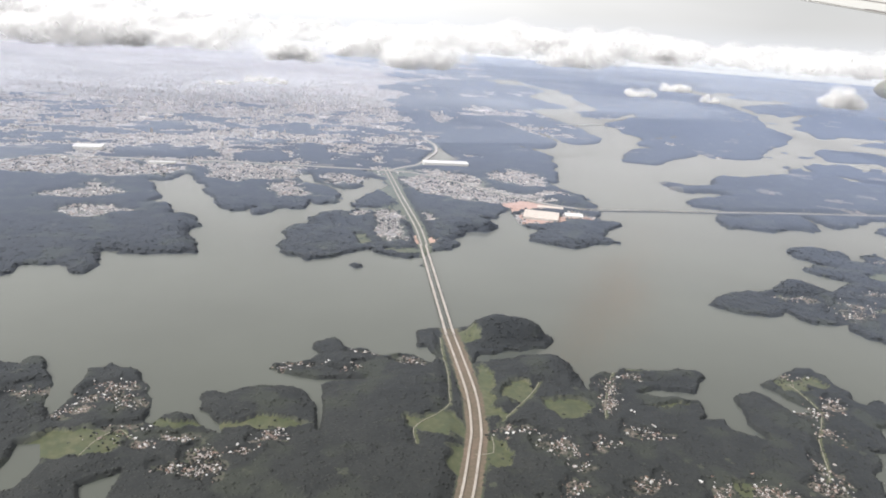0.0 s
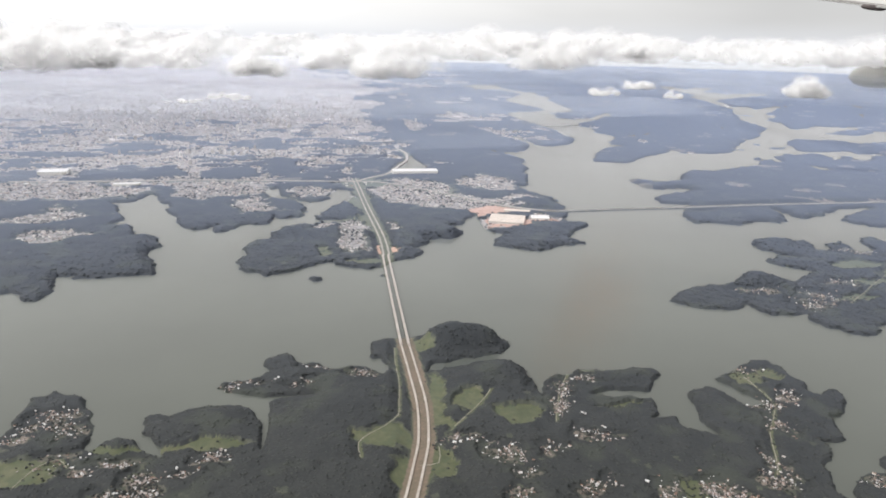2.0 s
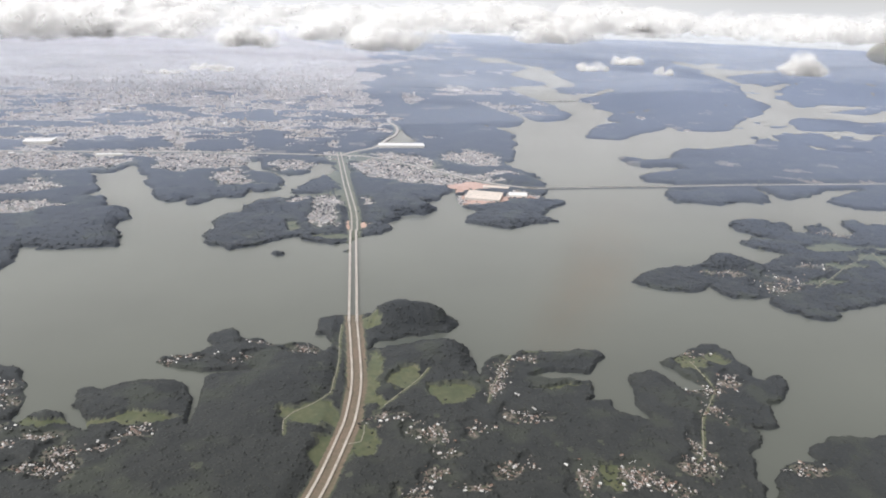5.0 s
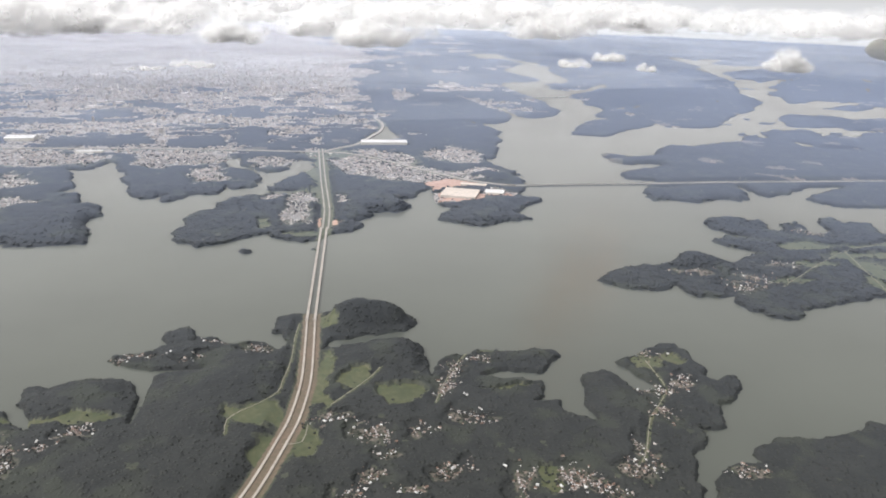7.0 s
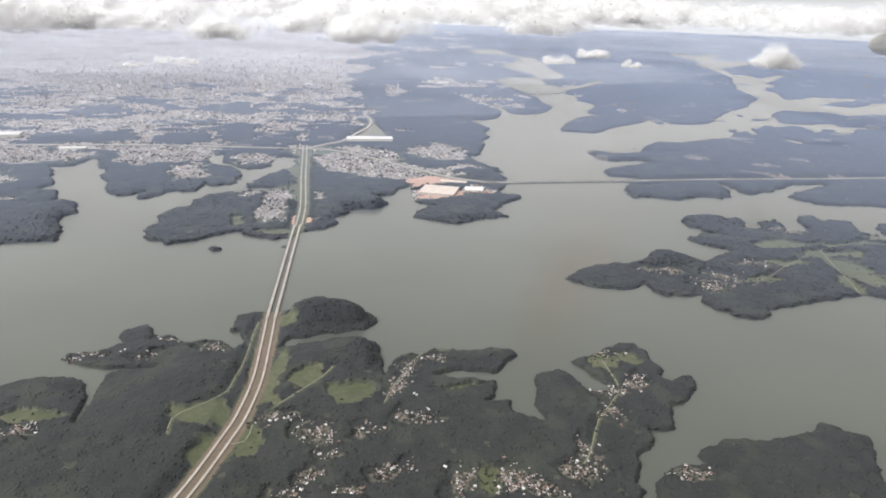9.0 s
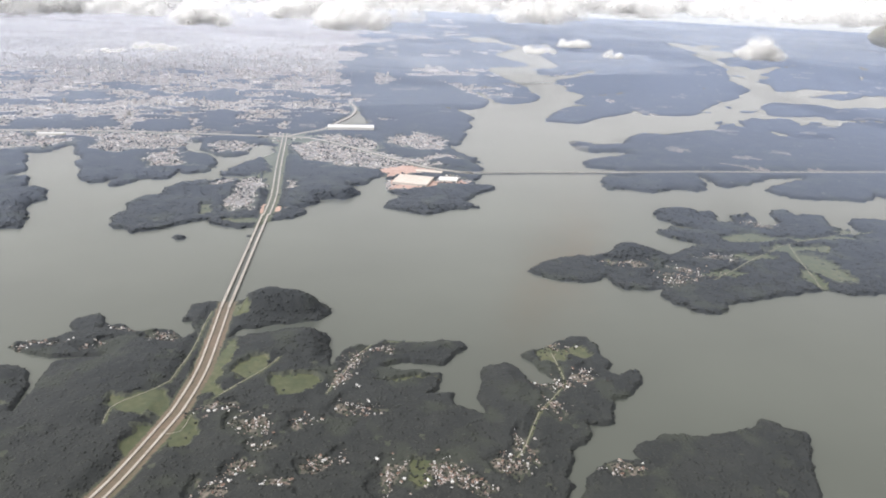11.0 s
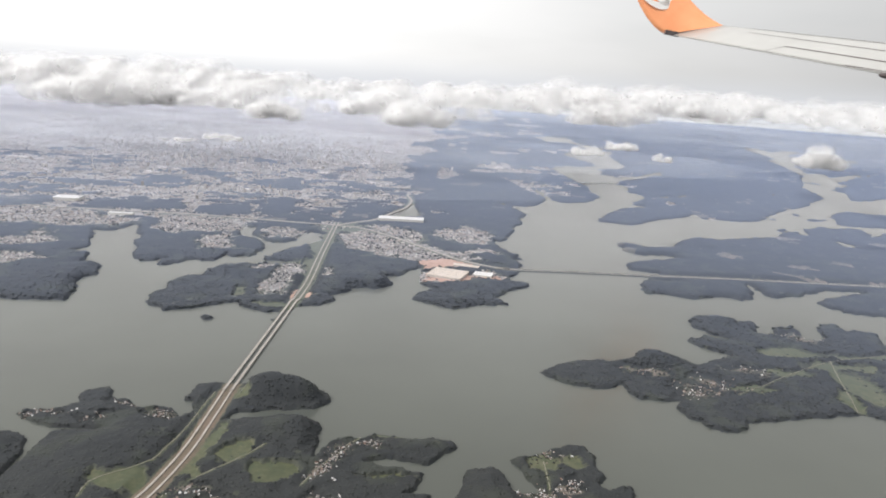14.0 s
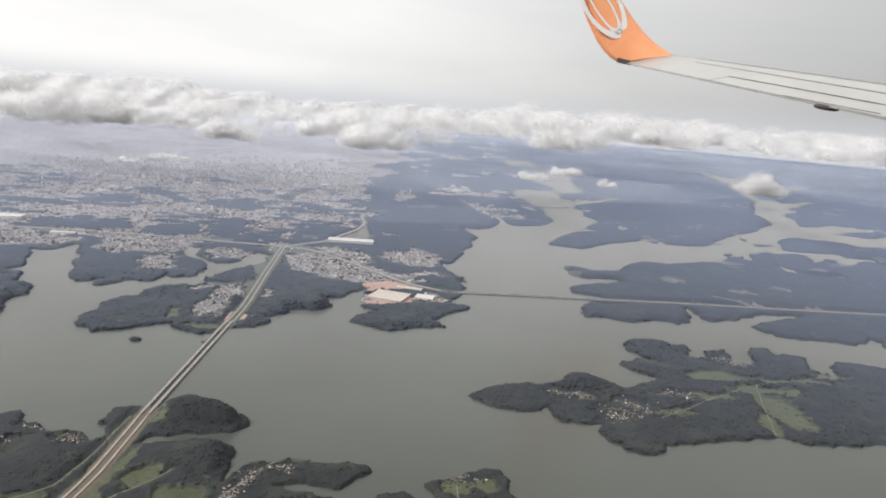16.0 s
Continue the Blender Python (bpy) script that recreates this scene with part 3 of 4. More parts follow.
def blobs(x, y, spots):
    """1 inside the ellipses (centre, radii), fading to 0 at their rims."""
    out = np.zeros(x.shape)
    far = 34 * smooth_step(y, 430, 640)
    x, y = x + 15 * (fractal(x, y, 11, 61) - 0.5) + far * (fractal(x, y, 30, 63) - 0.5), y + 15 * (fractal(x, y, 11, 62) - 0.5) + 1.6 * far * (fractal(x, y, 30, 64) - 0.5)
    for cx, cy, rx, ry in spots:
        out = np.maximum(out, 1 - smooth_step(np.sqrt(((x - cx) / rx) ** 2 + ((y - cy) / ry) ** 2), 0.7, 1.15))
    return out


# the motorway, its bridge and the other roads
HIGHWAY_SOUTH = [(-20, 90), (8, 130), (25, 162), (36.5, 190), (44.4, 211.5), (51.8, 240.3), (55.2, 256.8), (57.6, 285), (57.0, 320), (56.0, 350)]
HIGHWAY_NORTH = [(57, 511.5), (56.4, 558.2), (53.2, 605.6), (48.5, 667.6), (42.9, 756.4), (39.1, 814.3)]
BRIDGE_SOUTH, BRIDGE_NORTH, BRIDGE_X = 349.0, 514.0, 55.9
HALF_GAP = 2.1
CAUSEWAY = [(219, 648), (241, 647), (300, 652), (357, 655), (456, 663), (572, 668), (720, 677), (900, 690)]
RING_ROAD = [(-328.4, 803.5), (-219.2, 804.3), (-118.7, 807.6), (-44.4, 802.6), (5.6, 799.3), (40.3, 795.1), (68.7, 790.5), (93.9, 770.6), (117.8, 745.9), (140.4, 719.7), (161.8, 695.1), (181.9, 671.8), (207.3, 654.3), (232.9, 644), (219, 648)]
HILL_ROAD = [(43.2, 798.4), (61.3, 822.3), (80.6, 844.1), (97.7, 893.6), (112, 940), (116, 995), (107, 1044)]
HILLS = [(78, 347, 14, 9, 10.5), (98, 345, 13, 9, 8.5), (100, 308, 18, 13, 5.5), (20, 285, 30, 22, 2.0), (-38, 280, 20, 10, 2.0), (304, 429, 22, 14, 7.5), (160, 304, 20, 8, 1.5), (195, 270, 12, 16, 2.0), (300, 225, 20, 12, 2.0), (-69, 266, 9, 6, 1.5),
         (430, 620, 60, 30, 1.5), (520, 760, 140, 80, 3.0), (-140, 520, 60, 60, 2.5), (-20, 580, 24, 16, 3.0), (110, 570, 40, 30, 4.0), (190, 530, 30, 10, 2.0), (380, 525, 30, 14, 3.0), (216, 690, 24, 22, 4.0)]
FIELDS_SOUTH = [(40, 258, 13, 9), (99, 271, 12, 11), (80, 284, 6, 9), (-36, 260, 22, 4.2), (-69, 259, 12, 3.8), (-103, 246, 18, 9), (152, 307, 11, 3.5), (221, 293, 9, 9), (60, 238, 6, 14), (66, 286, 5, 30), (64, 346, 5, 6), (48, 232, 8, 14), (234, 296, 5, 8), (150, 272, 16, 1.8), (152, 207, 5, 10)]
FIELDS_NORTH = [(10, 530, 6, 16), (412, 462, 26, 12), (440, 440, 30, 7), (432, 404, 14, 26), (30, 600, 10, 20), (70, 780, 50, 20), (470, 463, 34, 5), (398, 424, 16, 6), (426, 425, 6, 26), (413, 385, 6, 16), (360, 395, 16, 5), (505, 480, 20, 5), (44, 700, 10, 60), (48, 620, 8, 40), (40, 500, 14, 8)]
MEADOWS = FIELDS_SOUTH + FIELDS_NORTH
TOWNS = [(-226, 644, 34, 28), (-198, 584, 32, 13), (-59, 680, 19, 42), (-103, 762, 52, 49), (-10, 745, 22, 23), (34, 563, 13, 43), (103, 739, 50, 74), (189, 788, 33, 44), (-273, 752, 102, 48), (7, 596, 9, 13), (68, 591, 6, 12), (-223, 652, 28, 29), (-206, 576, 24, 24), (150, 690, 42, 30), (190, 690, 36, 14), (205, 615, 22, 14), (165, 610, 22, 20)]
# woods that reach down to the northern shores and between the suburbs
WOODS = [(-100, 657, 36, 57), (-104, 623, 16, 40), (-25, 668, 17, 45), (-48, 639, 12, 31), (20, 660, 31, 43), (-18, 801, 35, 23), (-9, 707, 26, 17), (-215, 854, 64, 41), (-107, 851, 37, 45), (-49, 894, 25, 71), (63, 887, 35, 57), (-234, 716, 51, 13), (-177, 655, 18, 44), (-166, 533, 62, 65), (100, 605, 36, 51), (77, 529, 18, 33), (221, 1082, 88, 264), (160, 742, 31, 21), (-11, 834, 51, 15), (125, 964, 31, 68), (8, 625, 15, 20)]
EARTH = [(170, 653, 26, 20), (173, 611, 24, 18), (204, 614, 14, 10), (57, 528, 10, 15)]

# lakeside hamlets: centre, spread along x and y, number of houses
VILLAGES_WEST = [(-99, 292, 7, 4, 20), (-91, 277, 7, 5, 18), (-104, 283, 6, 4, 12), (-86, 254, 6, 4, 8), (-112, 271, 6, 5, 10), (-130, 285, 8, 6, 10), (-64, 249, 6, 2.5, 12), (-77, 244, 4, 3, 8), (-51, 238, 4, 4, 14), (-50, 228, 4, 4, 22), (-62, 230, 4, 2.5, 14), (-28, 251, 4, 3, 16), (-39, 241, 6, 2.5, 14)]
VILLAGES_MIDDLE = [(-34, 308, 3, 1.5, 8), (-22, 312, 6, 2.5, 20), (1, 309, 6, 2, 10), (12, 328, 6, 3, 10), (31, 317, 5, 4, 16), (70, 252, 6, 3, 14), (85, 240, 5, 5, 22), (78, 204, 5, 3, 12), (87, 214, 4, 4, 10), (114, 215, 4, 3, 16), (122, 217, 3, 3, 8), (129, 249, 8, 4, 26), (122, 276, 4, 8, 24), (126, 291, 4, 4, 16), (139, 300, 6, 3, 18), (106, 243, 4, 3, 8), (91, 228, 5, 3, 6)]
VILLAGES_EAST = [(141, 207, 5, 8, 16), (161, 208, 6, 6, 40), (169, 201, 5, 4, 20), (185, 212, 4, 5, 14), (101, 206, 5, 3, 8), (217, 268, 6, 4, 26), (232, 275, 4, 4, 14), (192, 222, 3, 7, 12), (210, 250, 4, 6, 16), (223, 303, 7, 3, 14), (228, 208, 6, 4, 12), (334, 395, 12, 8, 30), (320, 385, 8, 6, 16), (369, 424, 12, 5, 10), (300, 412, 10, 4, 8), (440, 500, 12, 6, 8)]
HAMLETS = VILLAGES_WEST + VILLAGES_MIDDLE + VILLAGES_EAST

# lakeside tracks
TRACKS = [
    [(28.8, 243.6), (28.3, 253.5), (33.5, 260.2), (39.7, 265.4), (46.2, 275.0), (47.2, 284.7), (49.2, 305.7), (49.1, 329.7), (50.1, 346.4)],
    [(69.3, 263.6), (75.6, 270.9), (86.4, 284.9), (91.0, 292.4)],
    [(-96.2, 238.3), (-92.1, 250.1), (-86.6, 256.0), (-81.7, 250.0)],
    [(60.7, 250.1), (59.2, 238.5), (51.8, 237.2)],
    [(135.0, 311.5), (124.8, 291.0), (117.9, 275.2), (114.2, 263.1)],
    [(221.6, 296.1), (221.7, 279.7), (220.9, 269.6), (212.3, 255.9), (203.8, 245.4), (190.9, 219.2), (181.0, 208.0)],
    [(511.8, 482.2), (466.3, 463.0), (435.9, 451.1), (397.2, 423.3), (347.6, 384.9)],
    [(435.9, 451.1), (422.9, 412.0), (412.4, 373.8)],
]


def clearing(x, y):
    """How far houses, meadows and roads push the trees back: 0 in the woods, 1 in the open."""
    return np.maximum(blobs(x, y, MEADOWS + EARTH), blobs(x, y, TOWNS) * 0.9)


def city(x, y):
    """Where the big town spreads, with woods left between."""
    edge = 135 + (y - 800) * 0.02 - 260 * smooth_step(y, 2200, 3000)
    core = smooth_step(edge - x + 260 * (fractal(x, y, 260, 5) - 0.5) + 200 * (fractal(x, y * 0.5, 80, 6) - 0.5) * smooth_step(y, 850, 1000), 0, 60) * smooth_step(y + 60 * (fractal(x, y, 90, 9) - 0.5), 740, 820)
    west = 1 - 0.45 * smooth_step(-x - 150, 40, 200) * (1 - smooth_step(y, 830, 980))
    belts = 0.55 * fractal(x * 0.7, y, 62, 21) + 0.45 * fractal(x * 0.6, y, 20, 27)
    woods = smooth_step(belts, 0.52, 0.57) * (1 - 0.75 * smooth_step(y, 900, 1700))
    more = smooth_step(0.6 * fractal(x, y, 150, 33) + 0.4 * fractal(x, y, 40, 34), 0.58 - 0.04 * (x < 330), 0.63) * (y > 900) * (x < 560) * 0.8
    return np.maximum(core * west * (1 - woods), more * (x > edge))


class Land:
    """Heights and cover at given places."""

    def __init__(self, x, y):
        r = np.hypot(x - 95, y)
        jag = np.clip(r / 300, 0.8, 2.0) * (3.2 + 0.8 * smooth_step(r, 470, 700))
        bay = 12 * smooth_step(r, 560, 1500)
        sx = 1.45 * jag * (fractal(x, y, 7, 1) - 0.5) + bay * (fractal(x, y, 26, 51) - 0.5)
        sy = 1.45 * jag * (fractal(x, y, 7, 2) - 0.5) + bay * 1.6 * (fractal(x, y, 34, 52) - 0.5)
        d = shore_distance(x + sx, y + sy, LAND)
        d = np.minimum(d, -shore_distance(x, y, PONDS))
        cause = line_distance(x, y, CAUSEWAY)
        d = np.maximum(d, 5.0 - cause)
        self.d = d
        road = np.minimum(line_distance(x, y, HIGHWAY_SOUTH), line_distance(x, y, HIGHWAY_NORTH))
        ring = np.minimum(line_distance(x, y, RING_ROAD), line_distance(x, y, HILL_ROAD))
        span = line_distance(x, y, [(BRIDGE_X, BRIDGE_SOUTH), (BRIDGE_X, BRIDGE_NORTH)])
        self.road = np.minimum(np.minimum(road, ring), np.minimum(cause, span))
        rise = 0.35 * smooth_step(d, 0, 2) + (2.4 - 1.4 * smooth_step(r, 450, 850)) * fractal(x, y, 60, 3) * smooth_step(d, 0, 22)
        for cx, cy, rx, ry, h in HILLS:
            rise = rise + h * np.exp(-((x - cx) / rx) ** 2 - ((y - cy) / ry) ** 2) * smooth_step(d, 0, 9)
        rise = rise + (30 * fractal(x, y, 500, 8) - 9).clip(0) * smooth_step(y, 1500, 3200) * smooth_step(d, 0, 120)
        flat = 1 - smooth_step(self.road, 4.5, 12)
        rise = rise * (1 - flat) + 0.8 * flat * smooth_step(d, 0, 1.5)
        self.ground = np.where(d > 0, rise, np.maximum(-2.5, 0.4 * d))
        paths = np.full(x.shape, 99.0)
        for points in TRACKS:
            paths = np.minimum(paths, line_distance(x, y, points))
        self.yard = blobs(x, y, [(a, b, 1.25 * c, 1.25 * e) for a, b, c, e, n in HAMLETS]) * smooth_step(fractal(x, y, 6, 77), 0.38, 0.55)
        self.bare = np.maximum(np.maximum(clearing(x, y), self.yard) + 0.5 * (fractal(x, y, 9, 12) - 0.5), np.maximum(1 - smooth_step(self.road, 3.0, 6.5), 1 - smooth_step(paths, 0.4, 1.1)))
        groves = blobs(x, y, WOODS)
        self.town = blobs(x, y, TOWNS) * (1 - 0.85 * smooth_step(groves - blobs(x, y, TOWNS), 0.0, 0.3))
        self.city = np.where(d > 1, city(x, y) * (1 - smooth_step(groves, 0.3, 0.6)), 0)
        far = smooth_step(r, 450, 850)
        tall = 0.7 + 0.55 * far + 0.9 * (1 - far) * fractal(x, y, 14, 40) + (0.55 * value_noise(x, y, 4.6, 43) + 0.2 * (value_noise(x, y, 1.9, 41) - 0.5)) * (1 - 0.7 * smooth_step(r, 450, 800))
        tall = tall * (1 - 0.6 * smooth_step(r, 650, 1300))
        self.wood = smooth_step(d, 0.2, 1.0) * (1 - smooth_step(np.maximum(self.bare, self.city), 0.35, 0.6))
        soft = smooth_step(self.road, 4, 12) * smooth_step(paths, 0.5, 5) * (1 - smooth_step(np.maximum(clearing(x, y), blobs(x, y, [(a, b, 1.9 * c, 1.9 * e) for a, b, c, e, n in HAMLETS])), 0.0, 0.8))
        self.canopy = tall * self.wood * (0.15 + 0.85 * soft) * np.sqrt(np.clip(d / 1.5, 0, 1))


def terrain():
    """The ground: one sheet on rings about the walk, finer where the land lies near."""
    rings = [10, 60, 120]
    while rings[-1] < 4800:
        r = rings[-1]
        rings.append(r + max(0.85, r * r / 170 * 2.0 / 1251))
    rings = np.array(rings)
    rings[-1] = 4800
    fine = np.radians(np.arange(-56, 56.01, 0.135))
    rest = np.radians(np.linspace(56, 304, 70)[1:-1])
    ang = np.concatenate([fine, rest])
    rr, aa = np.meshgrid(rings, ang, indexing="ij")
    x, y = 95 + rr * np.sin(aa), rr * np.cos(aa)
    x, y = x.ravel(), y.ravel()
    land = Land(x, y)
    r = np.hypot(x - 95, y)
    z = land.ground + land.canopy
    na, nr = len(ang), len(rings)
    i, j = np.meshgrid(np.arange(nr - 1), np.arange(na), indexing="ij")
    k = (j + 1) % na
    quads = np.stack([i * na + j, i * na + k, (i + 1) * na + k, (i + 1) * na + j], -1).reshape(-1, 4)[:, ::-1]
    cover = np.zeros(len(x), int)
    cover[land.bare > 0.15] = 6
    cover[land.bare > 0.5] = 1
    cover[land.yard > 0.45] = 5
    cover[(land.town > 0.5) | (land.city > 0.5)] = 2
    cover[blobs(x, y, EARTH) > 0.5] = 3
    cover[(r > 800) & (cover == 0) & (fractal(x * 0.5, y, 30, 91) > 0.73)] = 5
    cover[land.road < 4.6] = np.where(y < 420, 4, np.where(x > 225, 6, 1))[land.road < 4.6]
    ob = quick_mesh("ground", np.stack([x, y, z], 1), quads.ravel(), 4, [M_FOREST, M_GRASS, M_URBAN, M_EARTH, M_VERGE, M_YARD, M_SCRUB], True, cover[quads[:, 0]])
    return tagged(ob, "wooded hills, meadows and town ground round a lake", "ground", kind="structure")


terrain()

bm = bmesh.new()
bmesh.ops.create_circle(bm, cap_ends=True, segments=96, radius=4790)
water = part("water", bm, M_WATER)
water.location = (95, 0, 0)
tagged(water, "grey-green reservoir water with a sheen standing in for haze", "lake", kind="structure")


# ---- roads ----
def ribbon(name, line, width, offset, height, material_, thick=0.12):
    """A road slab along a line, set to one side of it."""
    p = spline(line, 4.0)
    d = np.gradient(p, axis=0)
    d /= np.linalg.norm(d, axis=1, keepdims=True)
    side = np.stack([d[:, 1], -d[:, 0]], 1)
    z = height(p[:, 0], p[:, 1]) if callable(height) else np.full(len(p), height)
    rows = []
    for o, dz in ((offset - width / 2, -thick), (offset - width / 2, 0), (offset + width / 2, 0), (offset + width / 2, -thick)):
        q = p + side * o
        rows.append(np.column_stack([q, z + dz]))
    verts = np.stack(rows, 1).reshape(-1, 3)
    faces = [(4 * i + k, 4 * i + k + 1, 4 * i + k + 5, 4 * i + k + 4) for i in range(len(p) - 1) for k in range(3)]
    return mesh_object(name, verts, faces, material_)


def far_bridge():
    """A plain beam bridge across the far arm of the lake."""
    base = new("road_bridge")
    tagged(base, "low grey road bridge over the far arm of the lake", "bridge")
    base.matrix_basis = pose(428, 1312, 0, 0, 0, 18)
    bm = bmesh.new()
    box(bm, -52, 52, -1.2, 1.2, 1.6, 2.2)
    part("deck", bm, M_CONCRETE, base)
    for k in range(9):
        bm = bmesh.new()
        box(bm, -44 + k * 11 - 0.5, -44 + k * 11 + 0.5, -0.9, 0.9, -2, 1.6)
        part("pier", bm, M_CONCRETE, base)


def bridge():
    """The twin viaduct: two decks with parapets on rows of piers."""
    base = new("motorway_bridge")
    tagged(base, "long twin concrete motorway bridge across the lake", "bridge")
    length = BRIDGE_NORTH - BRIDGE_SOUTH
    for s in (-1, 1):
        x = BRIDGE_X + s * HALF_GAP
        bm = bmesh.new()
        box(bm, x - 0.66, x + 0.66, BRIDGE_SOUTH, BRIDGE_NORTH, 1.05, 1.2)
        box(bm, x - 0.4, x + 0.4, BRIDGE_SOUTH, BRIDGE_NORTH, 0.8, 1.05)
        deck = part("deck", bm, M_ROAD, base, "pale concrete deck")
        for e in (-1, 1):
            bm = bmesh.new()
            box(bm, x + e * 0.66 - 0.04, x + e * 0.66 + 0.04, BRIDGE_SOUTH, BRIDGE_NORTH, 1.2, 1.32)
            part("parapet", bm, M_CONCRETE, deck)
        pier = None
        for k in range(36):
            y = BRIDGE_SOUTH + 3 + k * (length - 6) / 35
            if pier is None:
                bm = bmesh.new()
                for e in (-0.35, 0.35):
                    box(bm, e - 0.12, e + 0.12, -0.12, 0.12, -1.5, 0.62)
                box(bm, -0.65, 0.65, -0.18, 0.18, 0.62, 0.8)
                box(bm, -0.6, 0.6, -0.3, 0.3, -0.2, 0.08)
                pier = part("pier", bm, M_CONCRETE, base)
                pier.location = (x, y, 0)
            else:
                p = pier.copy()
                scene.collection.objects.link(p)
                p.location = (x, y, 0)
    return base


bridge()
far_bridge()
for s in (-1, 1):
    for line, mat, wide in ((HIGHWAY_SOUTH, M_ROAD, 1.0), (HIGHWAY_NORTH, M_ASPHALT, 1.25)):
        tagged(ribbon("road", line, wide, s * HALF_GAP, 1.2 if line is HIGHWAY_SOUTH else 1.15, mat, 0.6), "pale concrete motorway carriageway between earth verges", "road", kind="structure")
tagged(ribbon("road", CAUSEWAY, 1.5, 1.4, 1.0, M_ASPHALT, 0.5), "grey road on a causeway through the lake", "road", kind="structure")
tagged(ribbon("road", CAUSEWAY, 0.9, -2.4, 0.98, M_TRACK, 0.5), "narrow pale road beside the causeway", "road", kind="structure")
for line in (RING_ROAD, HILL_ROAD):
    tagged(ribbon("road", line, 3.2, 0, 1.1, M_ASPHALT, 0.6), "grey town motorway among houses and scrub", "road", kind="structure")


# ---- trees, houses and town ----
def crowns():
    """The woods near by: single crowns that stand out of the closed canopy."""
    rng = np.random.default_rng(4)
    n = 100000
    ang = np.radians(rng.uniform(-50, 52, n))
    r = np.sqrt(rng.uniform(165 ** 2, 680 ** 2, n))
    x, y = 95 + r * np.sin(ang), r * np.cos(ang)
    land = Land(x, y)
    keep = (land.d > 0.5) & (rng.random(n) < 1 - 0.9 * smooth_step(r, 400, 680)) & (rng.random(n) < np.maximum(land.wood * (1 - 0.75 * (land.bare > 0.15)), 0.04 * (land.road > 5)))
    x, y, z, r = x[keep], y[keep], (land.ground + land.canopy)[keep], r[keep]
    bm = bmesh.new()
    bmesh.ops.create_icosphere(bm, subdivisions=1, radius=1)
    base = np.array([v.co[:] for v in bm.verts])
    tris = np.array([[v.index for v in f.verts] for f in bm.faces])
    bm.free()
    n = len(x)
    size = rng.uniform(0.5, 0.95, n) * np.clip(r / 330, 1, 1.8)
    verts = base[None] * (1 + rng.uniform(-0.18, 0.18, (n, len(base), 1))) * size[:, None, None] * np.array([1.2, 1.2, 0.36])
    verts = verts + np.stack([x, y, z - size * rng.uniform(0.15, 0.28, n)], 1)[:, None]
    loops = (tris[None] + (np.arange(n) * len(base))[:, None, None]).ravel()
    ob = quick_mesh("forest", verts.reshape(-1, 3), loops, 3, M_CROWN, True)
    tagged(ob, "dense dark green subtropical woodland on the shores", "forest", kind="stuff")
    return n


crowns()


def town_trees():
    """Street trees and garden groves between the roofs of the suburbs and the shore villages."""
    rng = np.random.default_rng(41)
    n = 60000
    ang = np.radians(rng.uniform(-46, 24, n))
    r = 170 / np.tan(np.radians(rng.uniform(6.0, 19.0, n)))
    x, y = 95 + r * np.sin(ang), r * np.cos(ang)
    xs, ys = [x], [y]
    for cx, cy, sx, sy, k in HAMLETS:
        xs.append(rng.normal(cx, sx * 1.2, int(k * 9)))
        ys.append(rng.normal(cy, sy * 1.2, int(k * 9)))
    x, y = np.concatenate(xs), np.concatenate(ys)
    land = Land(x, y)
    built = np.maximum(np.maximum(land.city, land.town), (land.bare > 0.3) * (np.arange(len(x)) >= n))
    clump = smooth_step(fractal(x, y, 16, 71), 0.45, 0.62)
    keep = (land.d > 0.6) & (land.road > 4) & (rng.random(len(x)) < built * (0.08 + 0.6 * clump + 0.5 * (np.arange(len(x)) >= n)))
    x, y, z = x[keep], y[keep], (land.ground + land.canopy)[keep]
    bm = bmesh.new()
    bmesh.ops.create_icosphere(bm, subdivisions=1, radius=1)
    base = np.array([v.co[:] for v in bm.verts])
    tris = np.array([[v.index for v in f.verts] for f in bm.faces])
    bm.free()
    n = len(x)
    size = rng.uniform(0.35, 0.7, n) * np.clip(y / 420, 0.9, 2.4)
    verts = base[None] * (1 + rng.uniform(-0.22, 0.22, (n, len(base), 1))) * size[:, None, None] * np.array([1.0, 1.0, 0.75])
    verts = verts + np.stack([x, y, z + 0.3 * size], 1)[:, None]
    loops = (tris[None] + (np.arange(n) * len(base))[:, None, None]).ravel()
    ob = quick_mesh("town_trees", verts.reshape(-1, 3), loops, 3, M_CROWN, True)
    tagged(ob, "dark green garden and street trees between the roofs", "trees", kind="stuff")


town_trees()


def house(w, l, h, roof):
    """A small dwelling: plaster walls under a pitched or flat roof."""
    base = new("house")
    bm = bmesh.new()
    box(bm, -w / 2, w / 2, -l / 2, l / 2, -0.4, h)
    part("wall", bm, M_WALL, base)
    bm = bmesh.new()
    e = 0.06
    if roof:
        v = [bm.verts.new(c) for c in ((-w / 2 - e, -l / 2 - e, h + 0.004), (w / 2 + e, -l / 2 - e, h + 0.004), (w / 2 + e, l / 2 + e, h + 0.004), (-w / 2 - e, l / 2 + e, h + 0.004), (0, -l / 2 - e, h + roof), (0, l / 2 + e, h + roof))]
        for f in ((0, 1, 4), (2, 3, 5), (1, 2, 5, 4), (3, 0, 4, 5), (3, 2, 1, 0)):
            bm.faces.new([v[i] for i in f])
    else:
        box(bm, -w / 2 - e, w / 2 + e, -l / 2 - e, l / 2 + e, h + 0.004, h + 0.12)
    part("roof", bm, M_TILE, base)
    return tagged(base, "small plaster house with a weathered roof among trees", "house", "village houses")


